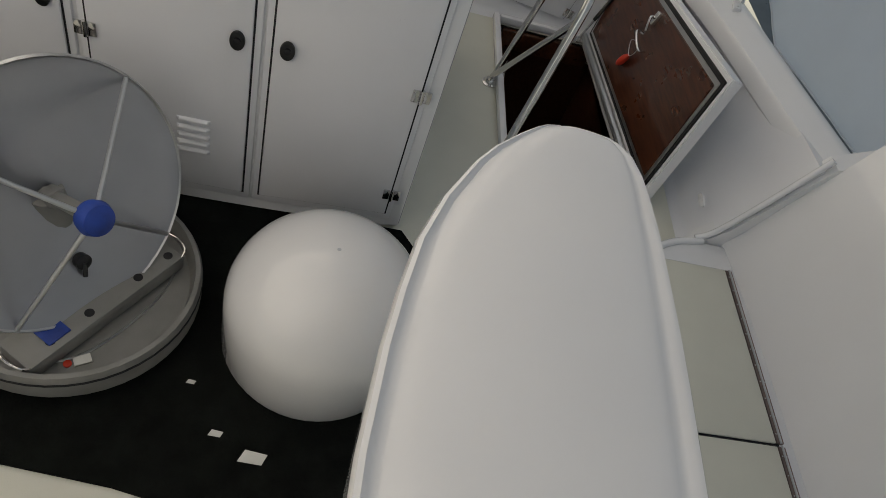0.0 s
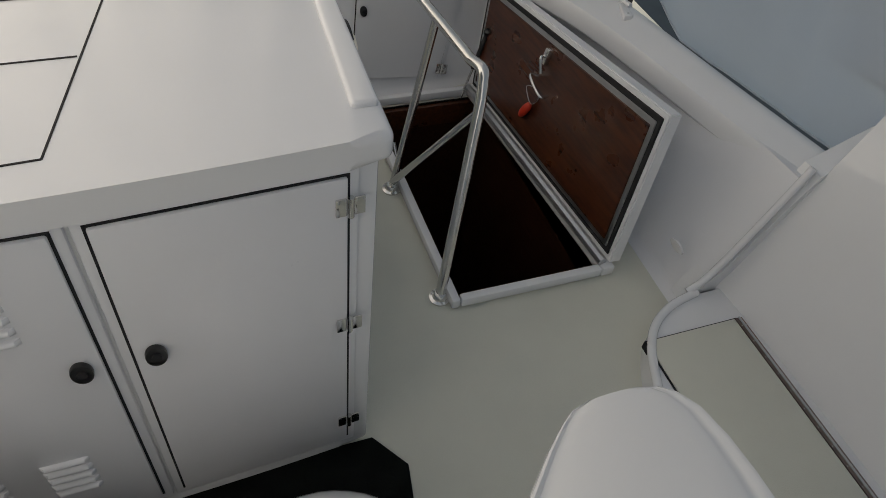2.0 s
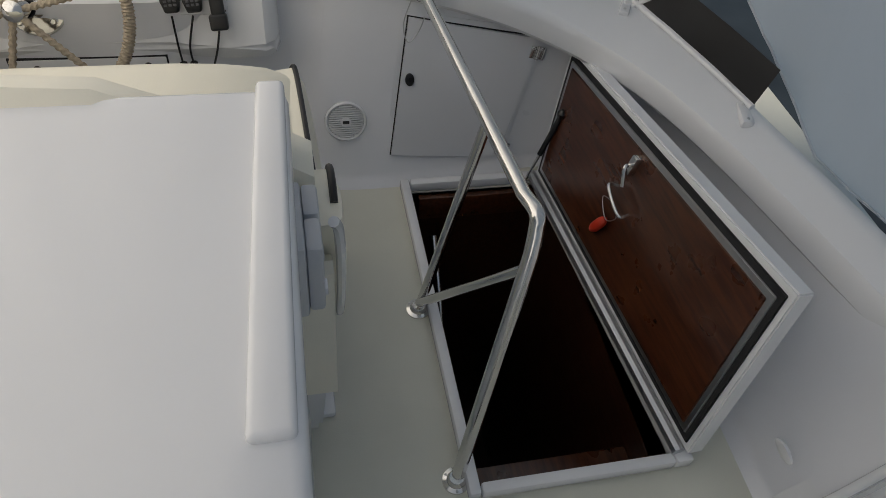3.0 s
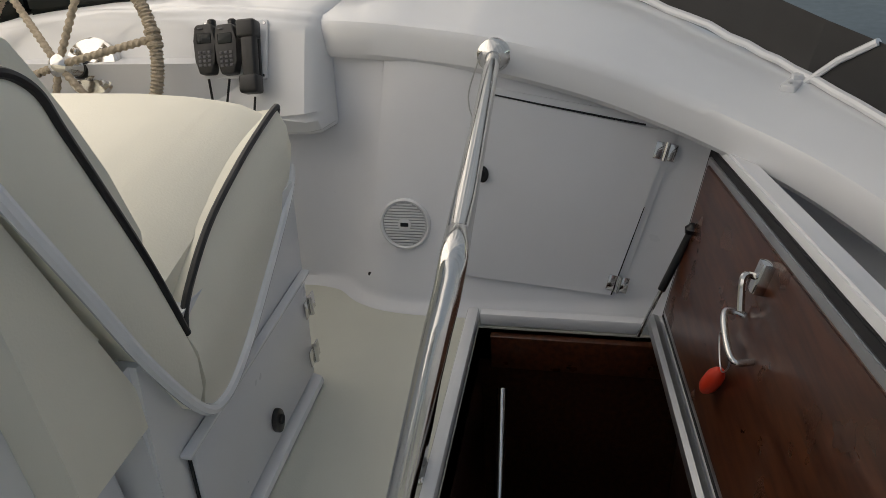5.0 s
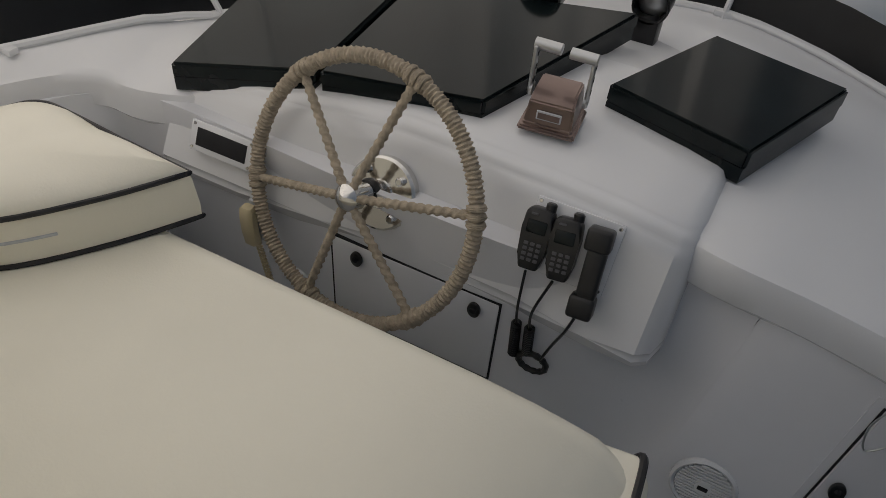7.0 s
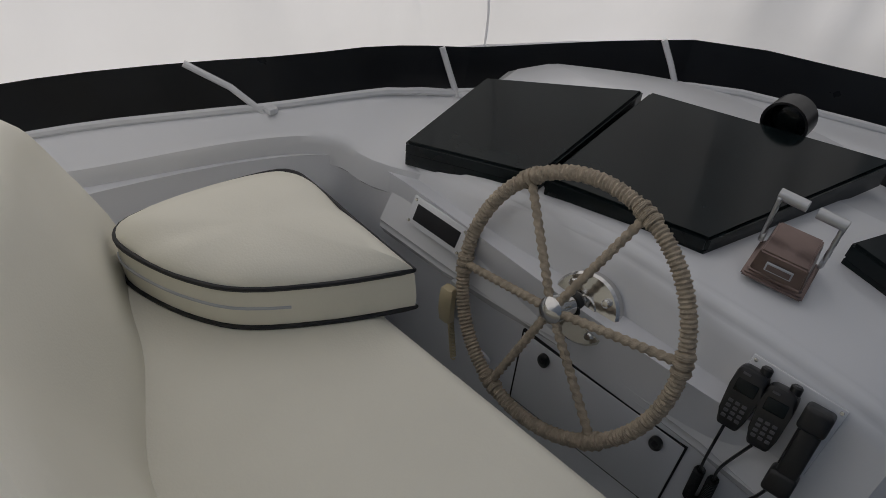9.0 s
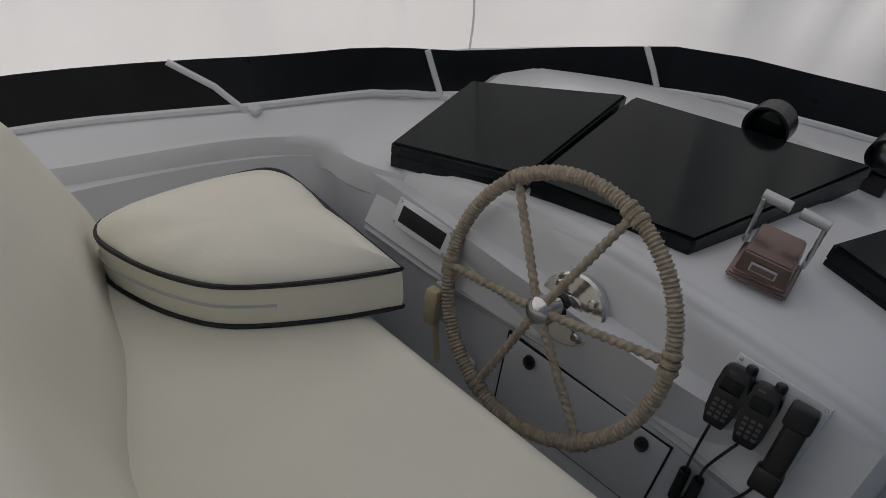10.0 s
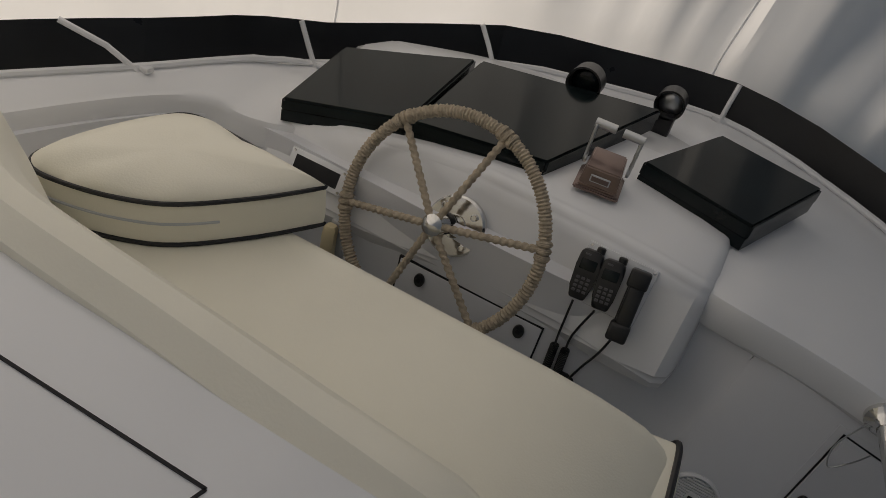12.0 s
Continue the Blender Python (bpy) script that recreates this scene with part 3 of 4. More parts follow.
part("top_piping", bm_tube([c0 + (p - c0) * 0.995 + Vector((0, 0, 0.757)) for p in outl[:-1]], 0.005, 8, loop=True), PIPING, cush, "black piping")
part("bottom_piping", bm_tube([c0 + (p - c0) * 1.018 + Vector((0, 0, 0.664)) for p in outl[:-1]], 0.005, 8, loop=True), PIPING, cush, "black piping")
part("zip", bm_tube([c0 + (p - c0) * 1.014 + Vector((0, 0, 0.712)) for p in outl[6:22]], 0.003, 6), SOCKET, cush, "pale zip")

# ---- console ----
con = thing("helm_console", (-0.2, 3.2, 0), "white moulded helm console", "console")
prof = [(3.06, 0.43), (2.965, 0.445), (2.94, 0.495), (3.02, 0.67), (3.04, 0.71), (3.07, 0.728), (3.50, 0.745), (3.80, 0.70), (3.82, 0.42)]
def con_ring(x, dy, dz):
    return [(x, y + dy * (y < 3.2), z + dz * (z > 0.6) * (y < 3.5)) for y, z in prof]
st = [(-0.825, 0.04, -0.07), (-0.81, 0.0, -0.05), (-0.6, 0.0, -0.03), (-0.4, 0.012, -0.01), (-0.25, 0.02, 0.0), (0.05, 0.012, 0.0), (0.20, 0.0, -0.004), (0.30, -0.008, -0.012), (0.325, 0.01, -0.02), (0.34, 0.06, -0.04)]
bm = bm_loft([con_ring(*s) for s in st])
bmesh.ops.bevel(bm, geom=[e for e in bm.edges if e.calc_length() > 0.02 and abs((e.verts[0].co - e.verts[1].co).x) > 0.015], offset=0.012, segments=3, affect="EDGES")
part("console_body", bm, GEL, con)
def face_y(z):
    return 2.935 + (z - 0.50) * 0.5 + 0.012
FT = math.degrees(math.atan2(0.09, 0.18))
def on_face(x, z, out=0.0, dy=0.0):
    """A frame on the sloping console face: x along, z up the face, -y out of it."""
    return Matrix.Translation((x, face_y(z) - out + dy, z)) @ pose(0, 0, 0, -FT, 0, 0)
# lower door with fine dark outline
ld = part("lower_door", bm_box(-0.365, 0.03, 2.9585, 2.98, 0.22, 0.46, 0.003), PAINT, con, "flat white access door")
part("door_gap", bm_box(-0.369, 0.034, 2.9605, 2.982, 0.216, 0.464), GAP, con)
SMALL = Matrix.Diagonal((0.75, 0.75, 0.75, 1.0))
latch(ld, (-0.30, 2.9585, 0.425), SMALL); latch(ld, (-0.02, 2.9585, 0.425), SMALL)
# empty instrument slot
slot = thing("instrument_slot", (-0.6, 3.0, 0.6), "white instrument frame with an empty dark slot", "panel")
m = on_face(-0.642, 0.58, 0.0, -0.017)
part("frame", bm_box(-0.085, 0.085, -0.008, 0.0, -0.034, 0.034, 0.004, m=m), GEL, slot)
part("opening", bm_box(-0.066, 0.066, -0.0095, -0.004, -0.020, 0.020, 0.001, m=m), GAP, slot)
for sx in (-1, 1):
    for sz in (-1, 1):
        part("screw", bm_lathe([(0.004, 0), (0.003, 0.002)], 10, m @ Matrix.Translation((sx * 0.075, -0.008, sz * 0.026)) @ pose(0, 0, 0, 90, 0, 0)), STEEL, slot)
# dash covers: lids on bases, each corner at its own height on the sloping top
def cover(name, top, thick, label):
    t = thing(name, (top[0][0], top[0][1], top[0][2] - thick), label, "cover")
    top = [Vector(p) for p in top]
    mid = sum(top, Vector()) / 4
    down = Vector((0, 0, 1))
    bm = bm_loft([top, [p - down * thick * 0.8 + (p - mid) * 0.004 for p in top]])
    bmesh.ops.bevel(bm, geom=bm.edges[:], offset=0.006, segments=2, affect="EDGES")
    part("lid", bm, COVER, t, "dark glossy lid")
    low = [mid + (p - mid) * 0.985 for p in top]
    part("base", bm_loft([[p - down * thick * 0.75 for p in low], [p - down * (thick + 0.02) for p in low]]), COVER, t)
    return t
cover("instrument_cover", [(-0.80, 3.012, 0.705), (-0.478, 3.085, 0.757), (-0.482, 3.475, 0.802), (-0.787, 3.268, 0.78)], 0.045, "dark acrylic instrument cover on the console")
cover("instrument_cover", [(-0.466, 3.087, 0.758), (-0.13, 3.152, 0.772), (0.035, 3.62, 0.812), (-0.468, 3.48, 0.803)], 0.045, "dark acrylic instrument cover on the console")
cover("chart_box_cover", [(0.062, 3.322, 0.79), (0.355, 3.245, 0.785), (0.49, 3.54, 0.812), (0.207, 3.60, 0.82)], 0.054, "dark green acrylic box cover on the console")

# ---- steering wheel ----
RIM = Vector((-0.284, 2.938, 0.622))
AX = Vector((-0.125, -0.92, 0.37)).normalized()
RT = Vector((0.9908, -0.1346, 0)).normalized()
UPW = AX.cross(RT).normalized()
HUB = RIM + AX * 0.03
wheel = thing("steering_wheel", tuple(HUB), "six-spoke steering wheel wound in tan rope", "steering wheel")
R = 0.261
def wp(a, r, out=0.0):
    return RIM + r * (math.cos(a) * RT + math.sin(a) * UPW) + AX * (0.03 * (1 - r / R))
n = 960
pts = [wp(2 * math.pi * k / n, R) for k in range(n)]
part("rim", bm_tube(pts, [0.0140 + 0.0016 * math.sin(k * 2 * math.pi * 200 / n) for k in range(n)], 12, loop=True, wave=0.09, turns=120, lobes=8), ROPE, wheel, "tan braided rope-wound rim")
for k in range(6):
    a = math.radians(16 + 60 * k)
    sp = part("spoke", bm_tube([wp(a, 0.02 + (R - 0.03) * s / 70) for s in range(71)], 0.0085, 14, wave=0.2, turns=14, lobes=2), ROPE, wheel, "rope-twisted spoke")
    for off in (-0.058, 0.0, 0.058):
        ks = [wp(a + off + 0.04 * (s / 6 - 0.5), R) for s in range(7)]
        part("knot", bm_tube(ks, [0.017, 0.0186, 0.018, 0.019, 0.018, 0.0186, 0.017], 12, wave=0.06, turns=1, lobes=5), ROPE, sp)
part("hub", bm_lathe([(0.026, -0.03), (0.027, 0.005), (0.020, 0.012), (0.012, 0.016), (0.004, 0.02)], 20, axis_frame(HUB, AX)), STEEL, wheel, "chromed hub")
part("shaft", bm_lathe([(0.022, -0.14), (0.022, -0.02)], 20, axis_frame(HUB, AX)), STEEL, wheel)
part("collar", bm_lathe([(0.026, -0.09), (0.027, -0.085), (0.027, -0.062), (0.025, -0.058)], 20, axis_frame(HUB, AX)), BLACK, wheel, "black shaft collar")
PL = Vector((-0.258, 2.984, 0.605))
plate = part("base_plate", bm_lathe([(0.075, -0.02), (0.075, 0.0), (0.070, 0.006), (0.03, 0.008), (0.028, 0.012)], 36, axis_frame(PL, (0, -0.894, 0.447))), STEEL, wheel, "round polished steel mounting plate")
for k in range(4):
    a = math.radians(45 + 90 * k)
    part("bolt", bm_lathe([(0.009, 0), (0.009, 0.01), (0.006, 0.013)], 8, axis_frame(PL, (0, -0.894, 0.447)) @ Matrix.Translation((0.055 * math.cos(a), 0.055 * math.sin(a), 0.006))), STEEL, plate)

# ---- throttle ----
thr = thing("throttle_control", (0.0, 3.25, 0.75), "bronze twin-lever throttle control", "throttle")
bm = bm_loft([[(sx * w + x, sy * h + y, z) for sx, sy in ((-1, -1), (1, -1), (1, 1), (-1, 1))] for w, h, z, x, y in ((0.056, 0.056, 0.742, 0, 0), (0.056, 0.056, 0.752, 0, 0), (0.047, 0.047, 0.756, 0, 0), (0.043, 0.043, 0.80, 0, 0.004), (0.040, 0.026, 0.815, 0, 0.018))])
bmesh.ops.bevel(bm, geom=bm.edges[:], offset=0.003, segments=2, affect="EDGES")
TM = Matrix.Translation((-0.006, 3.206, 0.0)) @ pose(0, 0, 0, 0, 0, 6)
bm.transform(TM)
part("housing", bm, BRONZE, thr)
part("nameplate", bm_box(-0.024, 0.024, -0.0475, -0.043, 0.768, 0.786, 0.001, m=TM), SOCKET, thr, "small framed nameplate")
part("nameplate_face", bm_box(-0.021, 0.021, -0.0485, -0.045, 0.771, 0.783, m=TM), BRONZE, thr)
for sx in (-1, 1):
    lv = part("lever", bm_box(sx * 0.055 - 0.004, sx * 0.055 + 0.004, 0.0, 0.022, 0.79, 0.885, 0.003, m=TM), DULL, thr, "drilled metal lever")
    for z in (0.815, 0.842, 0.868):
        part("hole", bm_lathe([(0.006, -0.0045), (0.006, 0.0045)], 12, TM @ Matrix.Translation((sx * 0.055, 0.011, z)) @ pose(0, 0, 0, 0, 90, 0)), GAP, lv)
    part("grip", bm_tube([TM @ Vector((sx * 0.06, 0.011 - 0.006 * sx, 0.885)), TM @ Vector((sx * 0.009, 0.011 - 0.002 * sx, 0.885))], 0.0108, 16), DULL, lv, "satin metal grip")
    part("pivot", bm_lathe([(0.014, 0), (0.014, 0.006), (0.01, 0.009)], 16, TM @ Matrix.Translation((sx * 0.05, 0.011, 0.795)) @ pose(0, 0, 0, 0, 90 * sx, 0)), DULL, lv)

# ---- radio handsets ----
rp = thing("radio_mount", (0.09, 3.0, 0.65), "white mounting plate below the console edge", "plate")
m = on_face(0.13, 0.645, 0.0, -0.012)
part("plate", bm_box(-0.085, 0.08, -0.008, 0.0, -0.075, 0.062, 0.003, m=m), GEL, rp)
for sx, sz in ((-0.077, 0.054), (0.072, 0.054), (0.072, -0.067)):
    part("screw", bm_lathe([(0.004, 0), (0.003, 0.002)], 10, m @ Matrix.Translation((sx, -0.008, sz)) @ pose(0, 0, 0, 90, 0, 0)), STEEL, rp)
def radio(x, tilt):
    r = thing("radio_handset", (x, 2.98, 0.62), "black handheld radio microphone with keypad", "radio", "radio handsets")
    mm = on_face(x, 0.64, 0.012, -0.012) @ pose(0, 0, 0, 0, tilt, 0)
    out = [(-0.018, -0.058), (0.018, -0.058), (0.024, -0.03), (0.027, 0.02), (0.026, 0.05), (0.018, 0.058), (-0.018, 0.058), (-0.026, 0.05), (-0.027, 0.02), (-0.024, -0.03)]
    bm = bm_prism(out, 0, 0.03, 0.006, 2)
    bm.transform(mm @ pose(0, 0, 0, 90, 0, 0))
    part("body", bm, BLACK, r)
    part("display", bm_box(-0.018, 0.018, -0.0315, -0.029, 0.012, 0.036, 0.002, m=mm), COVER, r, "dark display")
    for i in range(3):
        for j in range(4):
            part("key", bm_box(-0.015 + 0.012 * i - 0.004, -0.015 + 0.012 * i + 0.004, -0.032, -0.029, -0.008 - 0.010 * j - 0.003, -0.008 - 0.010 * j + 0.003, 0.001, m=mm @ Matrix.Translation((0.003, 0, 0))), KEYPAD, r, "small key")
    part("top_knob", bm_lathe([(0.010, 0), (0.010, 0.012), (0.007, 0.015)], 12, mm @ Matrix.Translation((0.014, -0.014, 0.055))), BLACK, r)
    part("speaker_slot", bm_box(-0.015, -0.002, -0.032, -0.029, 0.045, 0.049, 0.001, m=mm), KEYPAD, r)
    return mm
ra, rb = radio(0.068, -4), radio(0.122, -6)
hs = thing("telephone_handset", (0.155, 2.98, 0.62), "black telephone handset on its cradle", "handset")
m = on_face(0.182, 0.625, 0.010, -0.016) @ pose(0, 0, 0, 0, -4, 0)
part("cradle", bm_box(-0.018, 0.018, -0.012, 0.0, -0.075, 0.075, 0.004, m=m), BLACK, hs)
part("earpiece", bm_box(-0.023, 0.023, -0.048, -0.008, 0.040, 0.082, 0.007, 3, m=m), BLACK, hs)
part("grip", bm_box(-0.015, 0.02, -0.044, -0.020, -0.06, 0.06, 0.007, 3, m=m), BLACK, hs)
part("mouthpiece", bm_box(-0.023, 0.023, -0.048, -0.008, -0.085, -0.043, 0.007, 3, m=m), BLACK, hs)
def coil(a, b, r, turns, rad, name, label):
    a, b = Vector(a), Vector(b)
    n = turns * 10
    pts = [a.lerp(b, k / n) + Vector((r * math.cos(2 * math.pi * k / 10), r * math.sin(2 * math.pi * k / 10), 0)) for k in range(n + 1)]
    t = thing(name, tuple(a), label, "cable", "handset cables")
    part("coil", bm_tube(pts, rad, 6), BLACK if name != "phone_cord" else IVORY, t)
    return t
for k, (x, zb) in enumerate(((0.072, 0.34), (0.1, 0.36))):
    c = coil((x, 2.955, 0.44), (x + 0.004, 2.96, zb), 0.008, 14, 0.0035, "coiled_cable", "black coiled radio cable")
    part("lead", bm_tube(smooth_path([(0.068 + 0.053 * k, 2.955, 0.585), (0.07 + 0.03 * k, 2.945, 0.50), (x, 2.953, 0.44)]), 0.003, 6), BLACK, c)
lead = thing("handset_lead", (0.15, 2.95, 0.5), "thin black handset lead", "cable", "handset cables")
part("lead", bm_tube(smooth_path([(0.182, 2.945, 0.545), (0.17, 2.94, 0.49), (0.15, 2.95, 0.42), (0.135, 2.955, 0.36)]), 0.003, 6), BLACK, lead)
loop = [(0.12 + 0.03 * math.cos(a), 2.958, 0.34 + 0.025 * math.sin(a)) for a in [2 * math.pi * k / 24 for k in range(24)]]
part("loop", bm_tube(loop, [0.006 + 0.0015 * (k % 2) for k in range(24)], 8, loop=True), BLACK, lead)

# ---- ivory phone and small fixtures on the port face ----
ph = thing("ivory_telephone", (-0.565, 3.05, 0.33), "ivory wall telephone with coiled cord", "telephone")
m = Matrix.Translation((-0.55, 2.945, 0.435))
part("base", bm_box(-0.012, 0.035, -0.014, 0.0, -0.055, 0.058, 0.006, m=m), SOCKET, ph)
part("receiver", bm_loft([[m @ Vector((x * w, y * h - 0.028 + o, z)) for x, y in ((-1, -0.6), (-0.6, -1), (0.6, -1), (1, -0.6), (1, 0.6), (0.6, 1), (-0.6, 1), (-1, 0.6))] for z, w, h, o in ((-0.056, 0.012, 0.010, 0), (-0.05, 0.017, 0.014, 0), (-0.02, 0.018, 0.013, -0.004), (0.02, 0.018, 0.013, -0.004), (0.046, 0.017, 0.014, 0), (0.052, 0.012, 0.010, 0))]), IVORY, ph)
c0p = coil((-0.55, 2.93, 0.38), (-0.54, 2.945, 0.22), 0.006, 14, 0.0025, "phone_cord", "pale coiled telephone cord")
lt = thing("courtesy_light", (-0.49, 3.05, 0.12), "small oval white courtesy light", "light fitting")
bm = bm_prism([(0.03 * math.cos(a), 0.014 * math.sin(a)) for a in [2 * math.pi * k / 20 for k in range(20)]], 0, 0.008, 0.003)
bm.transform(Matrix.Translation((-0.46, 2.952, 0.30)) @ pose(0, 0, 0, 90, 0, 0))
part("bezel", bm, GEL, lt)
bm = bm_prism([(0.014 * math.cos(a), 0.007 * math.sin(a)) for a in [2 * math.pi * k / 14 for k in range(14)]], 0.006, 0.010)
bm.transform(Matrix.Translation((-0.46, 2.952, 0.30)) @ pose(0, 0, 0, 90, 0, 0))
part("lens", bm, SOCKET, lt)

# searchlight and horn ahead of the covers
for x, y, s, label in ((-0.19, 3.60, 1.0, "black hooded compass behind the dash"), (0.045, 3.70, 0.85, "dark round horn behind the dash")):
    k = thing("hooded_compass" if s == 1.0 else "horn", (x, y, 0.75), label, "compass" if s == 1.0 else "horn")
    mm = Matrix.Translation((x, y, 0.81)) @ pose(0, 0, 0, 90, 0, 0)
    part("shell", bm_lathe([(0.035 * s, -0.04), (0.05 * s, -0.03), (0.052 * s, 0.03), (0.046 * s, 0.03), (0.044 * s, -0.01)], 28, mm), BLACK, k)
    part("face", bm_lathe([(0.043 * s, 0.0), (0.03 * s, 0.008), (0.01 * s, 0.012)], 24, mm), DULL if s < 1 else COVER, k)
    part("foot", bm_box(x - 0.03, x + 0.03, y - 0.03, y + 0.03, 0.70, 0.78, 0.008), BLACK, k)

# ---- forward locker door, speaker, drain ----
fd = tagged(part("door_locker", bm_box(0.0, 0.001, 0, 0.001, 0, 0.001), GAP), "white locker door in the forward wall with thin dark outline", "door", kind="structure")
QUAD = ((0.659, 0.099), (1.028, 0.046), (1.148, 0.43), (0.71, 0.528))
def wall_quad(grow, o0, o1):
    cx, cz = 0.886, 0.276
    q = [(x + grow * (1 if x > cx else -1), z + grow * (1 if z > cz else -1)) for x, z in QUAD]
    rows = [[tuple(Vector((*q[0], 0)).lerp(Vector((*q[1], 0)), i / 6)[:2]) for i in range(7)], [tuple(Vector((*q[2], 0)).lerp(Vector((*q[3], 0)), i / 6)[:2]) for i in range(7)]]
    loop = rows[0] + rows[1]
    return bm_loft([[(x, wall_y(x, z) - o, z) for x, z in loop] for o in (o0, o1)])
bm = wall_quad(0.0, 0.003, 0.012)
fp = part("door_panel", bm, PAINT, fd)
part("gap", wall_quad(0.004, -0.012, 0.0045), GAP, fd)
part("door_frame", wall_quad(0.02, -0.014, 0.0025), PAINT, fd)
LEANM = pose(0, 0, 0, -math.degrees(math.atan(WALL_LEAN)), 0, 7)
for x, z in ((1.135, 0.387), (1.044, 0.075)):
    hinge(fp, (x, wall_y(x, z) - 0.013, z), LEANM @ pose(0, 0, 0, 0, 14, 0))
latch(fp, (0.714, wall_y(0.714, 0.347) - 0.013, 0.347), LEANM @ SMALL)
spk = thing("loudspeaker", (0.50, WY, 0.25), "round white marine loudspeaker with slotted grille", "loudspeaker")
SPK = Matrix.Translation((0.517, wall_y(0.517, 0.215), 0.215)) @ pose(0, 0, 0, -math.degrees(math.atan(WALL_LEAN)), 0, 0) @ Matrix.Diagonal((0.85, 0.85, 0.85, 1.0))
mm = SPK @ pose(0, 0, 0, 90, 0, 0)
part("bezel", bm_lathe([(0.078, 0), (0.078, 0.008), (0.072, 0.014), (0.066, 0.010), (0.066, 0.004)], 40, mm), GEL, spk)
part("grille_back", bm_lathe([(0.066, 0.002), (0.066, 0.005), (0.01, 0.009)], 32, mm), SOCKET, spk)
for k in range(-7, 8):
    z = k * 0.0085
    w = math.sqrt(max(0.0, 0.064 ** 2 - z * z))
    part("slat", bm_box(-w, w, -0.013, -0.007, z - 0.0028, z + 0.0028, 0.001, m=SPK), GEL, spk)
part("badge", bm_lathe([(0.020, 0.01), (0.020, 0.015), (0.016, 0.016)], 24, mm), GEL, spk)
part("badge_mark", bm_box(-0.012, 0.012, -0.0175, -0.015, -0.006, 0.006, 0.002, m=SPK), BLACK, spk)
tagged(part("drain_hole", bm_lathe([(0.006, 0), (0.006, 0.004), (0.003, 0.004)], 12, Matrix.Translation((0.41, wall_y(0.41, 0.065) + 0.002, 0.065)) @ pose(0, 0, 0, 90, 0, 0)), GAP), "small dark drain hole in the wall", "drain")

# ---- hatch door standing open ----
hd = thing("hatch_door", (1.30, 2.4, 0.05), "open hatch door, mahogany inside with white edge and black seal", "hatch door")
A, B, C, D = Vector((1.242, 1.80, 0.05)), Vector((1.145, 2.83, 0.05)), Vector((1.235, 2.99, 0.435)), Vector((1.338, 1.895, 0.566))
nrm = (B - A).cross(D - A).normalized()
if nrm.x > 0:
    nrm = -nrm
def plate_bm(s0, s1, a, b, bevel=0.004):
    def q(s, o):
        u, v = s / 1.07, s / 0.46
        return [A.lerp(B, x).lerp(D.lerp(C, x), y) + nrm * o for x, y in ((u, v), (1 - u, v), (1 - u, 1 - v), (u, 1 - v))]
    bm = bm_loft([q(s0, a), q(s1, b)])
    bmesh.ops.bevel(bm, geom=bm.edges[:], offset=bevel, segments=2, affect="EDGES")
    return bm
part("shell", plate_bm(0.0, 0.0, -0.045, 0.004), GEL, hd, "white fibreglass outer shell")
part("seal", plate_bm(0.018, 0.018, 0.002, 0.010, 0.002), GAP, hd, "black rubber seal")
part("seal_channel", plate_bm(0.034, 0.034, 0.004, 0.014, 0.002), DULL, hd, "grey aluminium channel")
lining = part("lining", plate_bm(0.050, 0.050, 0.006, 0.018, 0.002), WOOD, hd, "varnished mahogany lining")
part("hinge_strip", bm_tube([A + Vector((-0.022, 0.01, -0.002)), B + Vector((-0.022, 0.0, -0.002))], 0.016, 8), DULL, hd, "long aluminium hinge")
def on_door(u, v, o=0.018):
    return A.lerp(B, u).lerp(D.lerp(C, u), v) + nrm * o
hx = on_door(0.545, 0.80)
lk = part("lock", bm_box(-0.012, 0.012, -0.03, 0.03, -0.02, 0.02, 0.005, m=axis_frame(hx, nrm) @ Matrix()), STEEL, hd, "chromed lock")
part("turn_handle", bm_tube(smooth_path([hx + nrm * 0.02, hx + nrm * 0.04 + Vector((0, -0.01, 0.0)), hx + nrm * 0.04 + Vector((0, -0.03, -0.05))]), 0.006, 8), STEEL, lk)
g0, g1 = on_door(0.575, 0.62), on_door(0.50, 0.55)
part("pull_handle", bm_tube(smooth_path([g0, g0 + nrm * 0.035, g1 + nrm * 0.035, g1]), 0.006, 10), STEEL, hd, "chromed pull handle")
key = thing("key_float", tuple(on_door(0.42, 0.35)), "red foam key float hanging on a wire ring", "key float")
k0, k1 = on_door(0.56, 0.42, 0.035), on_door(0.60, 0.27, 0.035)
part("float", bm_tube([k0.lerp(k1, s / 8) for s in range(9)], [0.006, 0.012, 0.015, 0.016, 0.016, 0.016, 0.015, 0.012, 0.007], 12), RED, key)
part("wire", bm_tube(smooth_path([g0.lerp(g1, 0.6) + nrm * 0.035, k0 + Vector((0, 0.05, 0.04)), k0, k0 + Vector((0, -0.045, 0.05)), g0.lerp(g1, 0.6) + nrm * 0.035]), 0.0016, 6), DULL, key)
strut = thing("gas_strut", (1.2, 2.93, 0.1), "black gas strut holding the hatch door", "strut")
s0, s1 = Vector((1.09, 2.80, 0.02)), on_door(0.93, 0.58)
part("rod", bm_tube([s0, s0.lerp(s1, 0.5)], 0.005, 10), STEEL, strut)
part("cylinder", bm_tube([s0.lerp(s1, 0.45), s1], 0.009, 12), BLACK, strut)
part("ball_end", bm_lathe([(0.004, -0.014), (0.015, -0.008), (0.016, 0.004), (0.006, 0.014)], 14, Matrix.Translation(s1)), BLACK, strut)

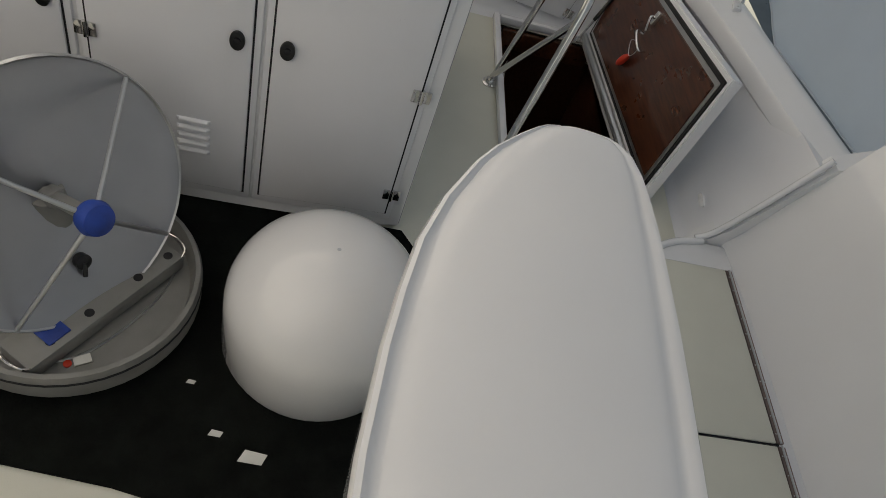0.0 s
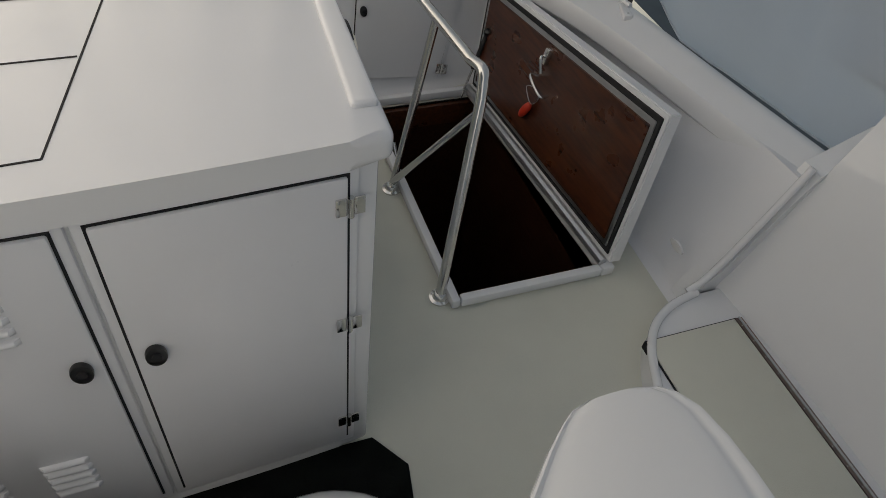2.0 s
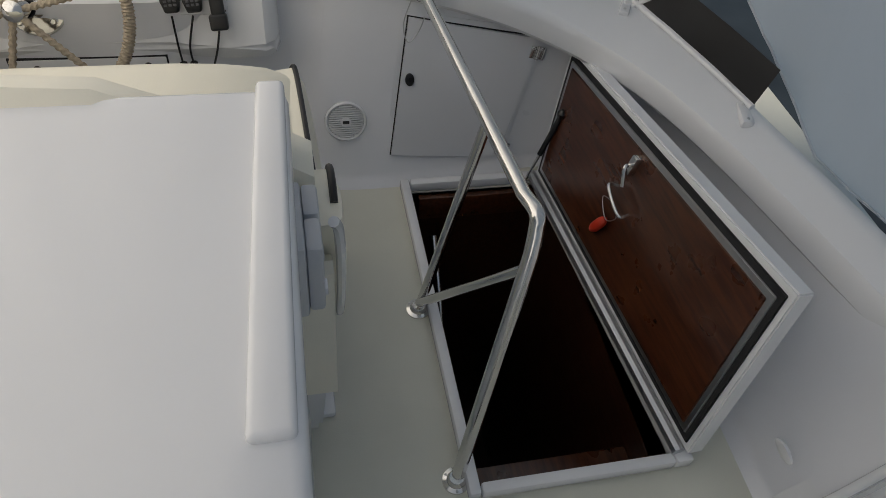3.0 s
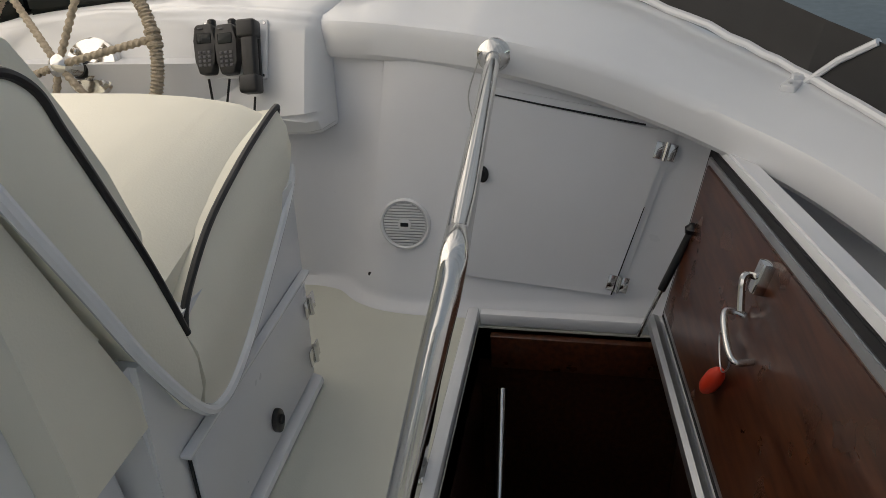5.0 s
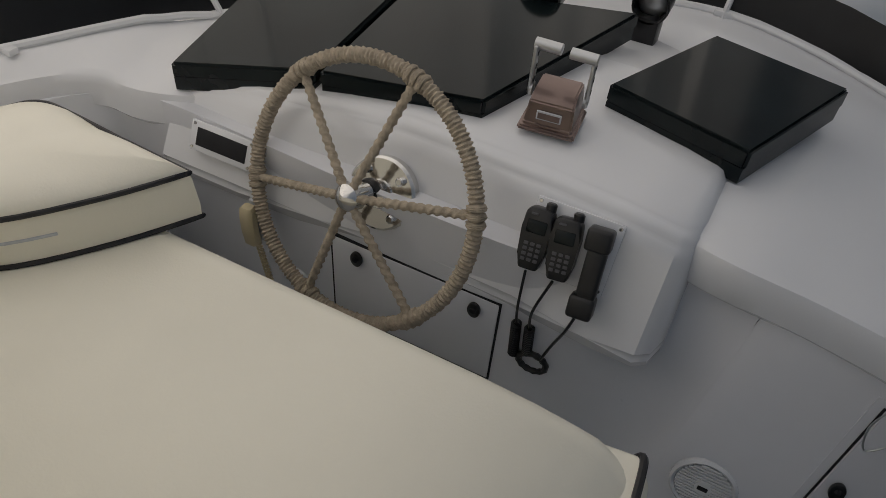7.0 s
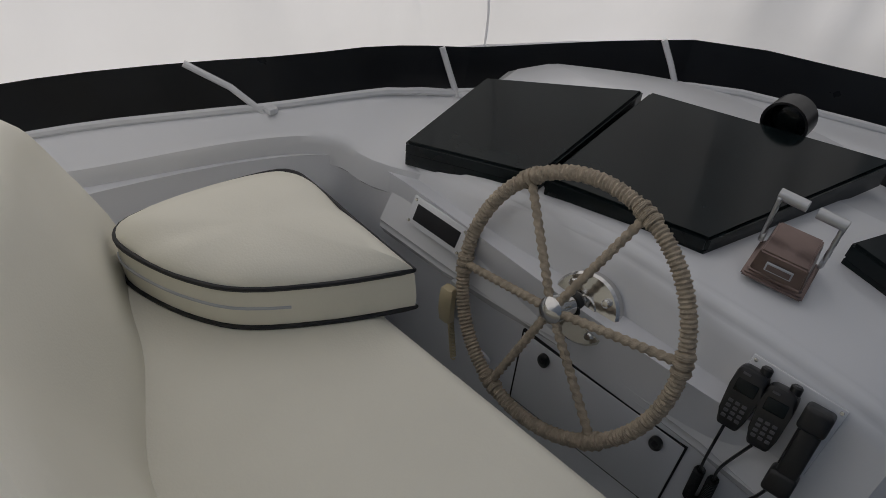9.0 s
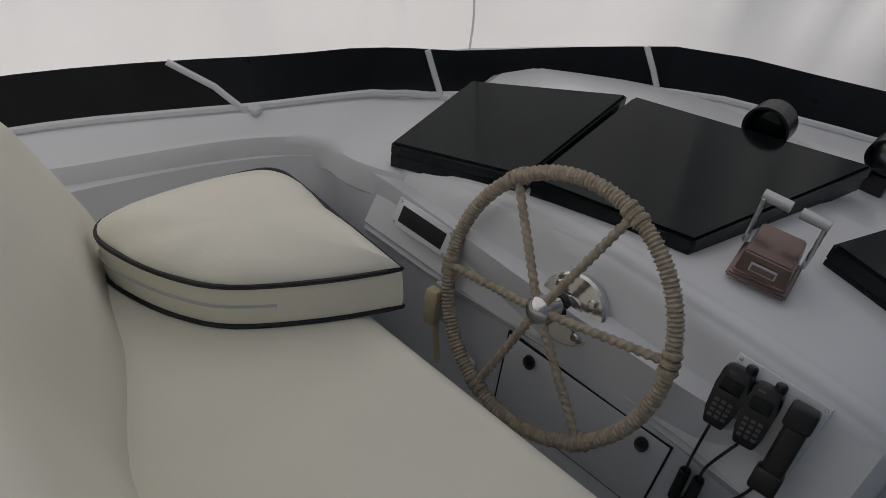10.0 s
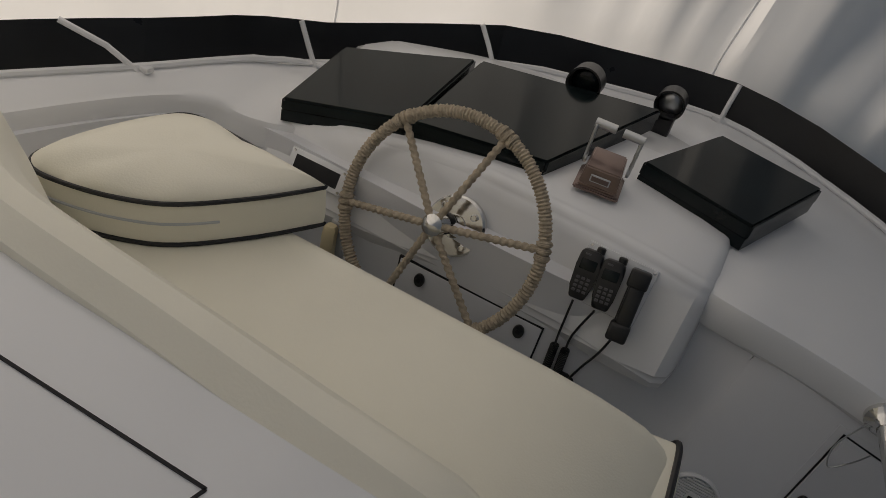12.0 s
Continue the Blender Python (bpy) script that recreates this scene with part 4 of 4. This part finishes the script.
# ---- handrail beside the hatch ----
rail = thing("handrail", (0.66, 1.85, 0), "polished stainless steel guard rail beside the hatch", "handrail")
F1, F2, TOP = Vector((0.663, 1.842, 0.0)), Vector((0.659, 2.355, 0.0)), Vector((0.742, 3.012, 0.618))
BEND = Vector((0.81, 2.07, 0.645))
path = [F1.lerp(BEND, s / 10) for s in range(9)] + smooth_path([F1.lerp(BEND, 0.9), BEND + Vector((-0.004, 0.005, -0.02)), BEND + Vector((0, 0.03, 0.008)), BEND.lerp(TOP, 0.10)], 6)[1:] + [BEND.lerp(TOP, s / 10) for s in range(2, 11)]
part("main_tube", bm_tube(path, 0.0165, 16), STEEL, rail)
J = BEND.lerp(TOP, 0.36)
part("post", bm_tube([F2, J], 0.0135, 14), STEEL, rail)
part("brace", bm_tube([F2 + Vector((0.0, -0.005, 0.04)), F1.lerp(BEND, 0.86)], 0.0125, 14), STEEL, rail)
for f in (F1, F2):
    fl = part("foot_flange", bm_lathe([(0.034, 0.0), (0.034, 0.006), (0.024, 0.009), (0.020, 0.022), (0.018, 0.024)], 24, Matrix.Translation(f)), STEEL, rail)
    for k in range(3):
        a = 2 * math.pi * k / 3 + 0.4
        part("screw", bm_lathe([(0.0045, 0.006), (0.003, 0.0095)], 8, Matrix.Translation(f + Vector((0.028 * math.cos(a), 0.028 * math.sin(a), 0)))), DULL, fl)
fl = part("wall_flange", bm_lathe([(0.038, -0.012), (0.038, 0.0), (0.030, 0.006), (0.021, 0.02), (0.018, 0.03)], 24, axis_frame(TOP + Vector((0, 0.0, 0.0)), (BEND - TOP))), STEEL, rail)
part("lanyard", bm_tube(smooth_path([TOP + Vector((-0.03, -0.03, 0.0)), TOP + Vector((-0.055, -0.04, -0.08)), TOP + Vector((-0.04, -0.045, -0.14)), TOP + Vector((-0.01, -0.04, -0.11)), TOP + Vector((0.0, -0.06, -0.05))]), 0.0018, 6), DULL, rail, "thin wire lanyard")

# ---- starboard locker with piano-hinged lids ----
lk = thing("side_locker", (1.3, 0.6, 0), "low white side locker with hinged lids", "locker")
out = smooth_path([(1.10, -1.5, 0), (1.10, 0.6, 0), (1.10, 1.20, 0), (1.13, 1.36, 0), (1.20, 1.49, 0), (1.30, 1.56, 0), (1.42, 1.59, 0)], 5)
part("body", bm_prism([(p.x, p.y) for p in out] + [(1.58, 1.59), (1.58, -1.5)], 0.0, 0.085, 0.01), GEL, lk)
part("rim", bm_tube([p + Vector((0.008, 0, 0.088)) for p in out], 0.014, 10), GEL, lk)
for y0, y1 in ((0.815, 1.465), (0.16, 0.805), (-0.5, 0.15)):
    part("gap", bm_box(1.165, 1.497, y0 - 0.004, y1 + 0.004, 0.06, 0.0885), GAP, lk)
    lid = part("lid", bm_box(1.17, 1.486, y0, y1, 0.07, 0.094, 0.003), DECK, lk, "cream locker lid")
    part("piano_hinge", bm_box(1.488, 1.512, y0, y1, 0.08, 0.095, 0.002), BRONZE, lid, "long worn metal piano hinge")
    part("hinge_pin", bm_tube([(1.50, y0, 0.097), (1.50, y1, 0.097)], 0.0035, 8), DULL, lid)
    for k in range(11):
        y = y0 + 0.03 + (y1 - y0 - 0.06) * k / 10
        for x in (1.493, 1.507):
            part("screw", bm_lathe([(0.0028, 0.095), (0.002, 0.0965)], 8, Matrix.Translation((x, y, 0))), STEEL, lid)
sl = thing("side_light", (1.42, 1.72, 0.1), "small oval white light on the side wall", "light fitting")
bm = bm_prism([(0.035 * math.cos(a), 0.016 * math.sin(a)) for a in [2 * math.pi * k / 20 for k in range(20)]], 0, 0.008, 0.003)
bm.transform(Matrix.Translation((1.42, 1.73, 0.16)) @ pose(0, 0, 0, 90, 0, -90))
part("bezel", bm, GEL, sl)
for u, a in ((15 / 19, 60), (0.885, 75)):
    p = screen_point(u, 0.0)
    cl = thing("cover_fastener", tuple(p), "white fastener plate on the coaming", "fastener", "cover fasteners")
    fm = Matrix.Translation(p + Vector((-0.02, -0.01, -0.012))) @ pose(0, 0, 0, 0, 0, a)
    part("plate", bm_box(-0.045, 0.045, -0.016, 0.016, -0.01, 0.014, 0.006, m=fm), GEL, cl)
    for s in (-0.03, 0.03):
        part("screw", bm_lathe([(0.006, 0.012), (0.004, 0.016)], 8, fm @ Matrix.Translation((s, 0, 0))), DULL, cl)

# ---- upturned hull in the foreground ----
hull = thing("upturned_tender", (0.4, 0.2, 0), "glossy white upturned fibreglass tender hull", "tender")
def hull_rings():
    rings = []
    for y, xl, xr in ((0.952, 0.46, 0.53), (0.944, 0.43, 0.565), (0.93, 0.41, 0.585), (0.90, 0.375, 0.605), (0.85, 0.325, 0.617), (0.80, 0.288, 0.622), (0.70, 0.232, 0.625), (0.60, 0.193, 0.624), (0.5, 0.17, 0.622), (0.4, 0.152, 0.617), (0.25, 0.134, 0.607), (0.0, 0.12, 0.60), (-0.6, 0.12, 0.60), (-1.0, 0.14, 0.58)):
        c, w = (xl + xr) / 2, (xr - xl) / 2
        t = max(0.0, min(1.0, (0.952 - y) / 0.25)) ** 0.6
        ring = []
        for u, z in ((-0.97, 0.80), (-1.0, 0.925), (-1.005, 0.942), (-0.985, 0.952), (-0.95, 0.954), (-0.92, 0.948), (-0.89, 0.945), (-0.85, 0.947), (-0.75, 0.953), (-0.6, 0.958), (-0.3, 0.963), (0, 0.965), (0.3, 0.964), (0.6, 0.961), (0.74, 0.959), (0.80, 0.956), (0.84, 0.952), (0.88, 0.953), (0.92, 0.957), (0.97, 0.955), (1.0, 0.946), (1.005, 0.925), (0.97, 0.80)):
            zz = z if z < 0.945 else 0.945 + (z - 0.945) * (0.25 + 0.75 * t)
            ring.append((c + u * w, y, zz))
        rings.append(ring)
    return rings
bm = bm_loft(hull_rings())
part("shell", bm, HULL, hull)
part("pedestal", bm_box(0.30, 0.46, -0.9, 0.1, 0.0, 0.88, 0.03), GEL, hull)

# ---- radome, dish and base ----
dome = thing("radome", (0.08, 1.0, 0), "glossy white satellite radome on the black mat", "radome")
prof = [(0.255, 0.0), (0.262, 0.02), (0.262, 0.18)] + [(0.262 * math.cos(a), 0.18 + 0.23 * math.sin(a)) for a in [math.pi / 2 * k / 12 for k in range(1, 12)]] + [(0.004, 0.41)]
part("shell", bm_lathe(prof, 48, Matrix.Translation((0.112, 0.980, 0.009))), HULL, dome)
part("top_mark", bm_lathe([(0.006, 0.0), (0.004, 0.002)], 10, Matrix.Translation((0.112, 0.980, 0.418))), SOCKET, dome)
ant = thing("satellite_dish", (-0.55, 1.02, 0), "grey satellite dish on an open round base", "satellite dish")
BC = Vector((-0.535, 1.0, 0.009))
part("base_tray", bm_lathe([(0.29, 0.0), (0.315, 0.02), (0.318, 0.09), (0.312, 0.105), (0.300, 0.107), (0.296, 0.09), (0.285, 0.05), (0.02, 0.05)], 48, Matrix.Translation(BC)), TRAY, ant, "round grey base tray")
part("tray_seal", bm_lathe([(0.3195, 0.078), (0.3195, 0.086), (0.316, 0.086), (0.316, 0.078)], 48, Matrix.Translation(BC), caps=False), GAP, ant)
BM = Matrix.Translation((-0.449, 0.935, 0.009)) @ pose(0, 0, 0, 0, 0, 58)
bm = bm_box(-0.24, 0.23, -0.055, 0.055, 0.06, 0.112, 0.008, m=BM)
arm = part("bracket", bm, TRAY, ant, "grey metal bracket")
for s in (-0.16, -0.05, 0.1, 0.2):
    part("bracket_hole", bm_lathe([(0.012, 0.112), (0.012, 0.1135), (0.002, 0.1135)], 14, BM @ Matrix.Translation((s, -0.025, 0))), GAP, arm)
part("circuit_tag", bm_box(-0.17, -0.11, -0.035, 0.02, 0.111, 0.117, 0.002, m=BM), BLUE, ant, "small blue board")
part("paper_label", bm_box(-0.02, 0.02, -0.012, 0.012, 0.05, 0.054, m=Matrix.Translation((-0.445, 0.78, 0.012)) @ pose(0, 0, 0, 0, 0, 30)), PAPER, ant)
DC = Vector((-0.53, 0.996, 0.395))
DN = Vector((0.752, -0.541, 0.376)).normalized()
df = axis_frame(DC, DN)
rd = 0.318
prof = [(0.01, -0.05)] + [(rd * k / 10, -0.05 + 0.05 * (k / 10) ** 2) for k in range(1, 11)] + [(rd + 0.006, 0.004), (rd + 0.004, -0.004)] + [(rd * k / 10, -0.056 + 0.05 * (k / 10) ** 2) for k in range(10, 0, -1)]
dish = part("reflector", bm_lathe(prof, 56, df, caps=False), DISH, ant, "shallow grey metal reflector")
part("rim", bm_lathe([(rd + 0.004, -0.004), (rd + 0.009, 0.0), (rd + 0.004, 0.006), (rd, 0.002)], 56, df, caps=False), DULL, dish)
FEED = df @ Vector((0, 0, 0.144))
part("feed", bm_lathe([(0.01, -0.02), (0.038, -0.018), (0.042, 0.0), (0.036, 0.02), (0.02, 0.026), (0.004, 0.027)], 24, df @ Matrix.Translation((0, 0, 0.144))), BLUE, dish, "blue feed cap")
part("feed_horn", bm_tube([df @ Vector((0, 0, -0.05)), FEED], 0.018, 14), TRAY, dish)
DA = DN.cross(Vector((0, 0, 1))).normalized()
DB = DN.cross(DA)
for a in (50, 133, 218, 310):
    a = math.radians(a)
    part("feed_strut", bm_tube([DC + rd * (DA * math.cos(a) + DB * math.sin(a)) + DN * 0.002, FEED], 0.006, 8), DULL, dish, "thin metal strut")
part("motor_knob", bm_lathe([(0.02, 0), (0.02, 0.02), (0.012, 0.024)], 16, axis_frame(DC + DB * 0.19 - DN * 0.035, DN)), BLACK, dish, "black knob")
part("knob_tail", bm_tube([DC + DB * 0.19 - DN * 0.012, DC + DB * 0.225 + DA * 0.012 - DN * 0.012], 0.006, 8), BLACK, dish)
part("feed_bracket", bm_box(-0.02, 0.02, -0.02, 0.02, -0.045, 0.0, 0.004, m=axis_frame(DC, DN)), TRAY, dish, "small bracket behind the feed")
for k in (-0.225, 0.215):
    part("wire_clip", bm_tube(smooth_path([BM @ Vector((k, -0.05, 0.10)), BM @ Vector((k * 1.12, -0.045, 0.125)), BM @ Vector((k * 1.16, 0.0, 0.13)), BM @ Vector((k * 1.1, 0.05, 0.125))], 4), 0.003, 6), STEEL, ant, "bent wire clip")
part("tray_groove", bm_tube(smooth_path([BC + Vector(v) for v in ((0.02, -0.24, 0.052), (0.09, -0.20, 0.052), (0.16, -0.11, 0.052), (0.215, 0.0, 0.052), (0.23, 0.08, 0.052))], 4), 0.003, 6), DULL, ant)
part("red_cap", bm_lathe([(0.010, 0), (0.010, 0.004), (0.006, 0.006)], 12, Matrix.Translation((-0.475, 0.765, 0.059))), RED, ant, "small red cap")
part("neck", bm_tube([BC + Vector((0, 0.05, 0.06)), DC - DN * 0.05], 0.04, 16), TRAY, ant)
for x, y, s in ((-0.19, 0.79, 0.012), (-0.10, 0.66, 0.018), (0.0, 0.61, 0.035)):
    tagged(part("paper_scrap", bm_prism([(x - s, y - s * 0.4), (x + s * 0.7, y - s * 0.5), (x + s, y + s * 0.3), (x - s * 0.6, y + s * 0.5)], 0.0095, 0.0115), PAPER), "small torn scrap of paper on the mat", "paper scrap", "paper scraps")
